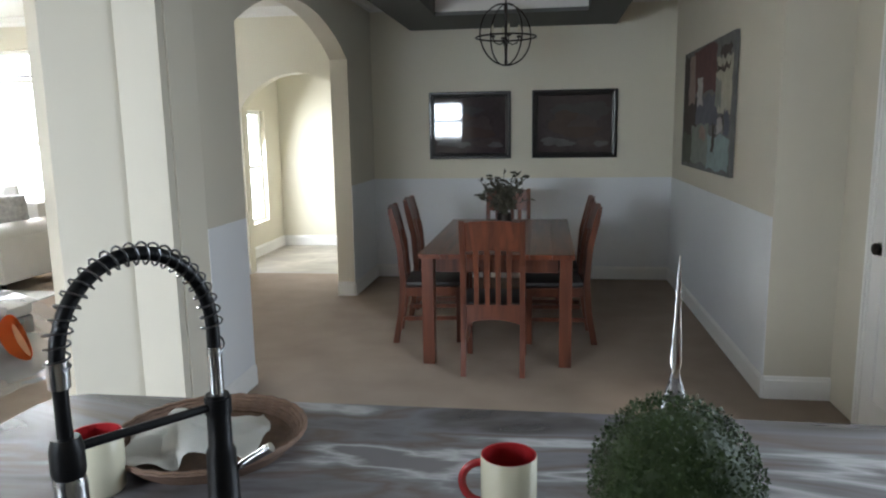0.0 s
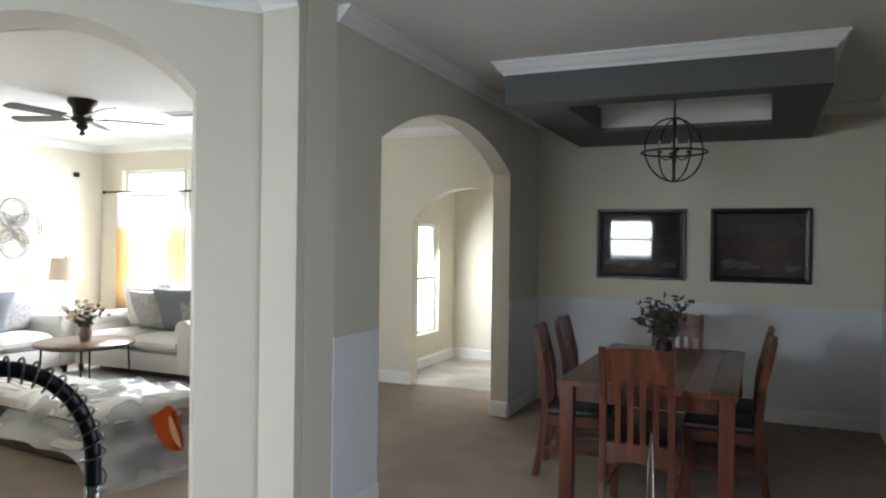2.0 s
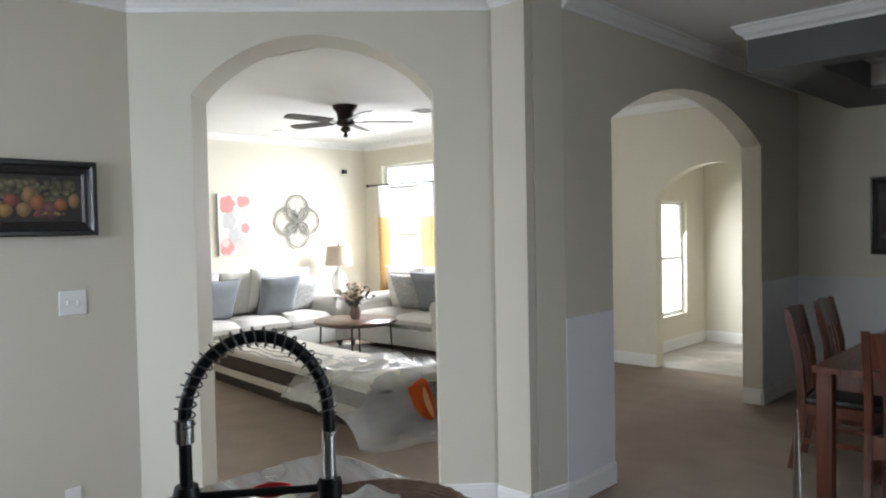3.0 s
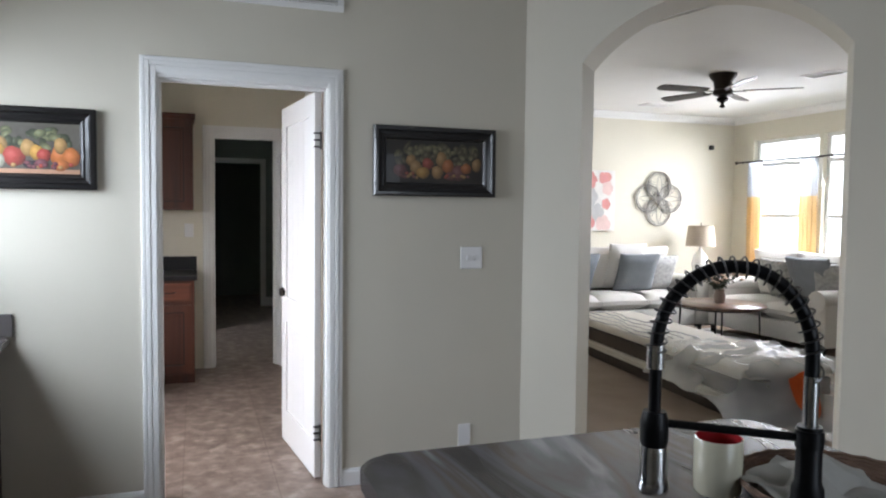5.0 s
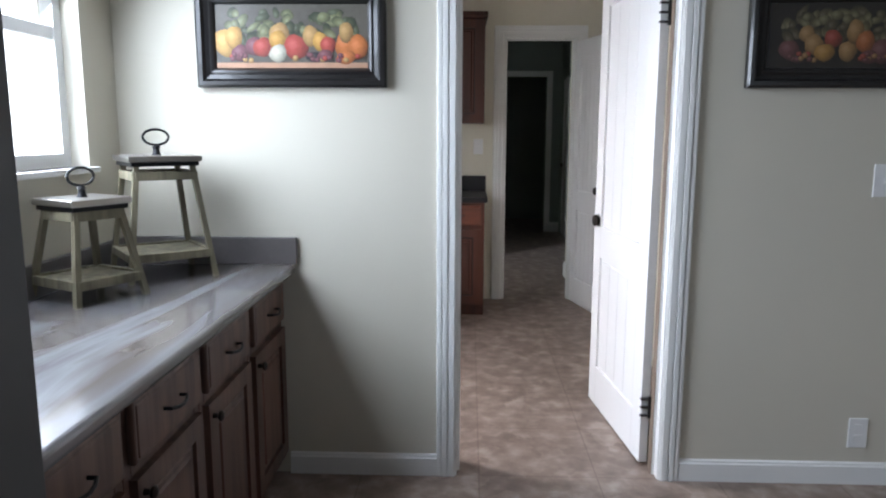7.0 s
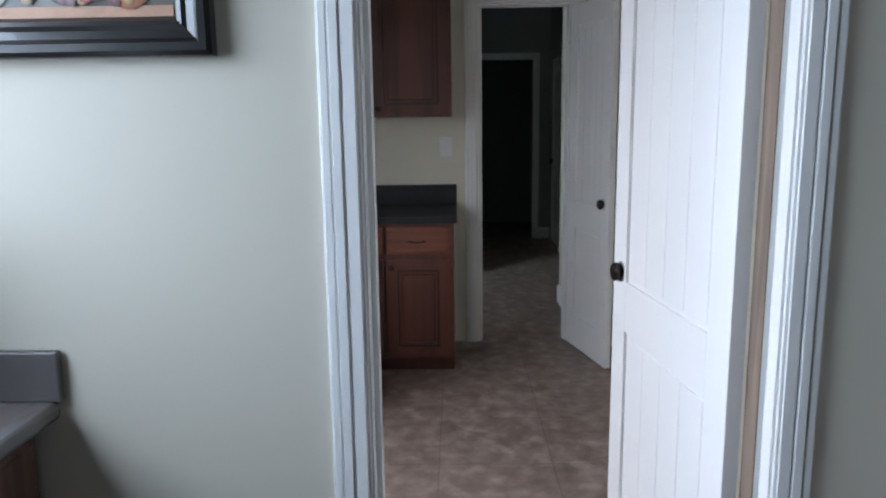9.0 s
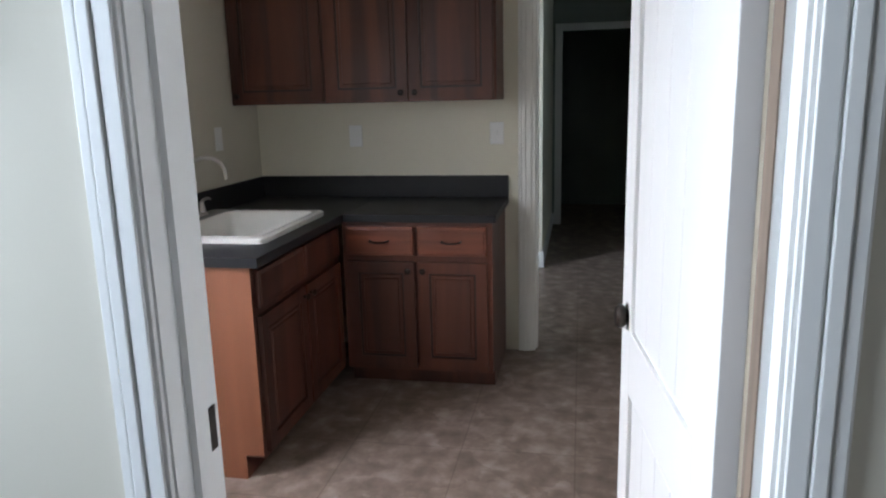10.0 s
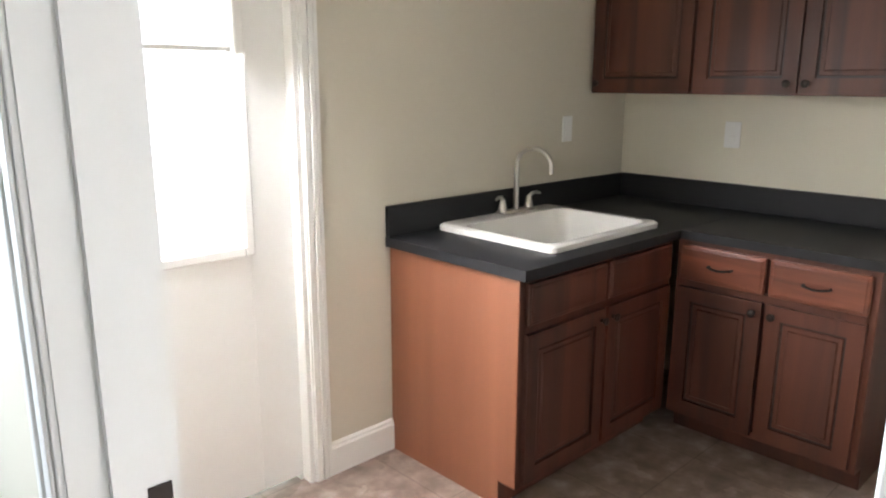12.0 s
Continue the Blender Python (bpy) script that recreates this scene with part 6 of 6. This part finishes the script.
lathe(bm, ((0.045, 0.0), (0.05, 0.008), (0.03, 0.018), (0.01, 0.022)), 18, pose(0, 0, 0, 0, 90, 0))
part("boss", bm, WIREM, wr, "", True)

PINK = {c: material("canvas_" + c, v, 0.8, 0, 0.2, 14, 120, 0.1, 0.002) for c, v in (("rose", (0.62, 0.27, 0.25)), ("blush", (0.70, 0.52, 0.48)), ("ivory", (0.72, 0.70, 0.66)), ("mist", (0.48, 0.48, 0.47)))}
pk = thing("floral_canvas", "white canvas with red and grey blossoms", "painting", pose(-4.396, 4.89, 1.565))
part("canvas", boxes(((0, -0.25, -0.385), (0.03, 0.25, 0.385)), bevel=0.004), PINK["ivory"], pk)
rg = random.Random(5)
for k, (y, z, c, r) in enumerate(((-0.12, 0.25, "rose", 0.12), (0.10, 0.30, "rose", 0.10), (0.14, 0.16, "blush", 0.09), (-0.10, 0.05, "mist", 0.11), (0.12, -0.04, "rose", 0.07), (-0.02, -0.15, "mist", 0.12), (-0.14, -0.28, "rose", 0.11), (0.08, -0.30, "blush", 0.12), (0.0, 0.20, "ivory", 0.05), (-0.16, -0.22, "blush", 0.06))):
    for j in range(5):
        bm = bmesh.new()
        bmesh.ops.create_circle(bm, cap_ends=True, segments=12, radius=1, matrix=Matrix.Translation((0.0306 + 0.0005 * k + 0.0001 * j, max(-0.18, min(0.18, y + 0.5 * r * math.cos(j * 1.257))), max(-0.31, min(0.31, z + 0.5 * r * math.sin(j * 1.257))))) @ pose(0, 0, 0, 0, 90) @ Matrix.Diagonal((r * 0.55, r * 0.45, 1, 1)))
        part("painted_petal", bm, PINK[c], pk)


def curtain(x0, x1, z0, z1, mats, label, seed):
    ob = thing("curtain", label, "curtain", pose(x0, 6.955, 0), "curtains at the living room windows")
    w = x1 - x0
    for (za, zb), mt, nm in mats:
        bm = bmesh.new()
        n = 44
        cols = []
        for i in range(n + 1):
            u = i / n
            cols.append([bm.verts.new((u * w, 0.03 * math.sin(u * 2 * math.pi * 4 + seed) + 0.008 * math.sin(u * 37 + z * 3), z)) for z in (za, za + (zb - za) * 0.5, zb)])
        for a, b in zip(cols, cols[1:]):
            for j in range(2):
                bm.faces.new((a[j], b[j], b[j + 1], a[j + 1]))
        bmesh.ops.solidify(bm, geom=bm.faces[:], thickness=0.003)
        part("panel", bm, mt, ob, nm, True)


for x0, x1, s in ((-4.05, -3.80, 0), (-3.20, -2.95, 1.3), (-1.98, -1.74, 2.1)):
    curtain(x0, x1, 0.06, 2.09, (((0.06, 1.64), OCHRE, "ochre lower panel"), ((1.64, 2.09), GREYC, "grey upper panel")), "ochre curtain with a grey upper band", s)
rodt = thing("curtain_rod", "dark metal curtain rod over the windows", "curtain rod", None)
part("rod", rod(bmesh.new(), (-4.26, 6.955, 2.10), (-1.66, 6.955, 2.10), 0.011), BRONZE, rodt, "", True)
for x in (-4.27, -1.65):
    bm = bmesh.new()
    bmesh.ops.create_icosphere(bm, subdivisions=2, radius=0.024, matrix=Matrix.Translation((x, 6.955, 2.10)))
    part("finial", bm, BRONZE, rodt, "", True)
for x in (-4.21, -2.95, -1.71):
    part("bracket", boxes(((x - 0.008, 6.955, 2.09), (x + 0.008, 7.024, 2.11))), BRONZE, rodt)

fn_ = thing("ceiling_fan", "dark bronze ceiling fan with five blades", "ceiling fan", pose(-1.88, 4.67, CZ))
bm = bmesh.new()
lathe(bm, ((0.001, 0), (0.125, 0), (0.12, -0.03), (0.085, -0.075), (0.075, -0.14), (0.09, -0.155), (0.085, -0.19), (0.05, -0.205), (0.001, -0.205)), 28, None, True)
part("motor", bm, BRONZE, fn_, "", True)
bm = bmesh.new()
lathe(bm, ((0.001, -0.206), (0.03, -0.206), (0.055, -0.225), (0.045, -0.25), (0.02, -0.262), (0.012, -0.275), (0.024, -0.285), (0.028, -0.296), (0.012, -0.31), (0.001, -0.312)), 20, None, True)
part("finial", bm, BRONZE, fn_, "", True)
for k in range(5):
    mm = pose(0, 0, -0.165, 0, 0, 72 * k + 51)
    bm = bmesh.new()
    box(bm, (0.06, -0.012, -0.004), (0.20, 0.012, 0.004), 0.003, mm)
    part("blade_iron", bm, BRONZE, fn_)
    bm = bmesh.new()
    out = [(0.17, -0.05), (0.30, -0.062), (0.62, -0.068), (0.665, -0.045), (0.672, 0), (0.665, 0.045), (0.62, 0.068), (0.30, 0.062), (0.17, 0.05)]
    tl = mm @ pose(0, 0, 0.004, 11, 0, 0)
    lo_ = [bm.verts.new(tl @ Vector((x, y, 0))) for x, y in out]
    hi_ = [bm.verts.new(tl @ Vector((x, y, 0.008))) for x, y in out]
    for i in range(len(out)):
        bm.faces.new((lo_[i], lo_[(i + 1) % len(out)], hi_[(i + 1) % len(out)], hi_[i]))
    bm.faces.new(lo_[::-1])
    bm.faces.new(hi_)
    part("blade", bm, BRONZE, fn_, "dark bronze blade")


def ceiling_vent(x, y, turn):
    ob = thing("ceiling_vent", "white louvred ceiling vent", "vent", pose(x, y, CZ, 0, 0, turn))
    part("frame", boxes(((-0.18, -0.10, -0.012), (0.18, -0.075, 0)), ((-0.18, 0.075, -0.012), (0.18, 0.10, 0)), ((-0.18, -0.075, -0.012), (-0.155, 0.075, 0)), ((0.155, -0.075, -0.012), (0.18, 0.075, 0)), bevel=0.003), WHITE, ob)
    part("backing", boxes(((-0.155, -0.075, -0.003), (0.155, 0.075, 0.002))), GREYP, ob)
    for k in range(6):
        bm = bmesh.new()
        box(bm, (-0.155, -0.009, -0.001), (0.155, 0.009, 0.001), 0, pose(0, -0.0625 + 0.025 * k, -0.007, 35))
        part("slat", bm, WHITE, ob)


ceiling_vent(-1.52, 5.50, 10)
ceiling_vent(-3.70, 5.25, 90)
sp = thing("ceiling_speaker", "small dark corner speaker high on the wall", "speaker", pose(-4.395, 6.62, 2.30))
part("housing", boxes(((0.0, -0.03, -0.03), (0.05, 0.03, 0.03)), bevel=0.01), BLACKM, sp)

# long plastic-wrapped bed frame lying on the living room carpet
wb = thing("wrapped_bed_base", "striped upholstered bed base wrapped in clear plastic", "bed base", pose(-1.50, 3.98, 0, 0, 0, -5))
part("lower_band", boxes(((-1.42, -0.33, 0.0), (1.28, 0.33, 0.098)), bevel=0.012), BROWNBAND, wb, "dark brown plinth")
part("trim_band", boxes(((-1.455, -0.365, 0.10), (1.305, 0.365, 0.130)), ((-1.46, -0.37, 0.132), (1.31, 0.37, 0.168)), bevel=0.010), BAND_W, wb, "cream piped trim")
part("dark_band", boxes(((-1.45, -0.36, 0.170), (1.30, 0.36, 0.292)), bevel=0.012), BROWNBAND, wb, "dark brown band")
bm = boxes(((-1.455, -0.37, 0.294), (1.305, 0.37, 0.378)), bevel=0.034)
part("mattress", bm, BAND_W, wb, "cream padded top", True)
bm = bmesh.new()
rgb = random.Random(8)
for k in range(5):
    y0 = -0.36 + 0.10 * k
    tube(bm, [(-1.42 + 1.6 * i / 24, y0 + 0.03 * math.sin(i * 0.55 + k * 1.7) + rgb.uniform(-0.008, 0.008), 0.379 + 0.010 * abs(math.sin(i * 0.8 + k))) for i in range(25)], 0.006, 5)
part("plastic_folds", bm, FILM, wb, "creased folds of clear plastic", True)


def film(x0, x1, y0, y1, zt, amp, seed):
    bm = bmesh.new()
    nx, ny = 84, 60
    g = []
    for i in range(nx + 1):
        row = []
        for j in range(ny + 1):
            u, v = i / nx, j / ny
            x, y = x0 + (x1 - x0) * u, y0 + (y1 - y0) * v
            ex = max(0, x - 1.28) / 0.30
            ey = max(0, abs(y) - 0.38) / 0.34
            drop = min(1.0, math.hypot(ex, ey))
            z = zt * (1 - drop ** 1.3)
            q = Vector((x * 5 + seed, y * 5, seed))
            crease = max(0.0, 1 - 4 * abs(noise.noise(q * 0.55))) + 0.6 * max(0.0, 1 - 4 * abs(noise.noise(q * 0.9 + Vector((9, 4, 1)))))
            z += amp * (noise.noise(q * 0.5) * 0.6 + 1.1 * crease) * (1 - 0.6 * drop)
            z = max(0.006 + 0.01 * abs(noise.noise(q * 3)), z)
            row.append(bm.verts.new((x + 0.04 * noise.noise(q * 0.7), y + 0.04 * noise.noise(q * 0.6), z)))
        g.append(row)
    for i in range(nx):
        for j in range(ny):
            bm.faces.new((g[i][j], g[i + 1][j], g[i + 1][j + 1], g[i][j + 1]))
    return bm


part("plastic_film", film(0.42, 1.72, -0.60, 0.60, 0.405, 0.030, 2.0), FILM, wb, "clear wrinkled plastic film", True)
bm = bmesh.new()
mo = pose(1.50, -0.02, 0.235, 0, 62, 0)
bm.faces.new([bm.verts.new(mo @ Vector(((0.15 + 0.02 * math.sin(3 * a)) * math.cos(a + 0.4 * math.sin(a)), (0.12 + 0.02 * math.cos(2 * a)) * math.sin(a), 0.0))) for a in (i * 2 * math.pi / 24 for i in range(24))])
bmesh.ops.solidify(bm, geom=bm.faces[:], thickness=0.004)
part("orange_sticker", bm, ORANGE, wb, "orange printed sticker")
bm = bmesh.new()
bm.faces.new([bm.verts.new(mo @ Vector((0.02 + 0.11 * math.cos(a) + 0.02 * math.sin(2 * a), 0.03 + 0.028 * math.sin(a), 0.006))) for a in (i * 2 * math.pi / 16 for i in range(16))])
part("sticker_print", bm, PEACH, wb, "pale streak on the sticker")
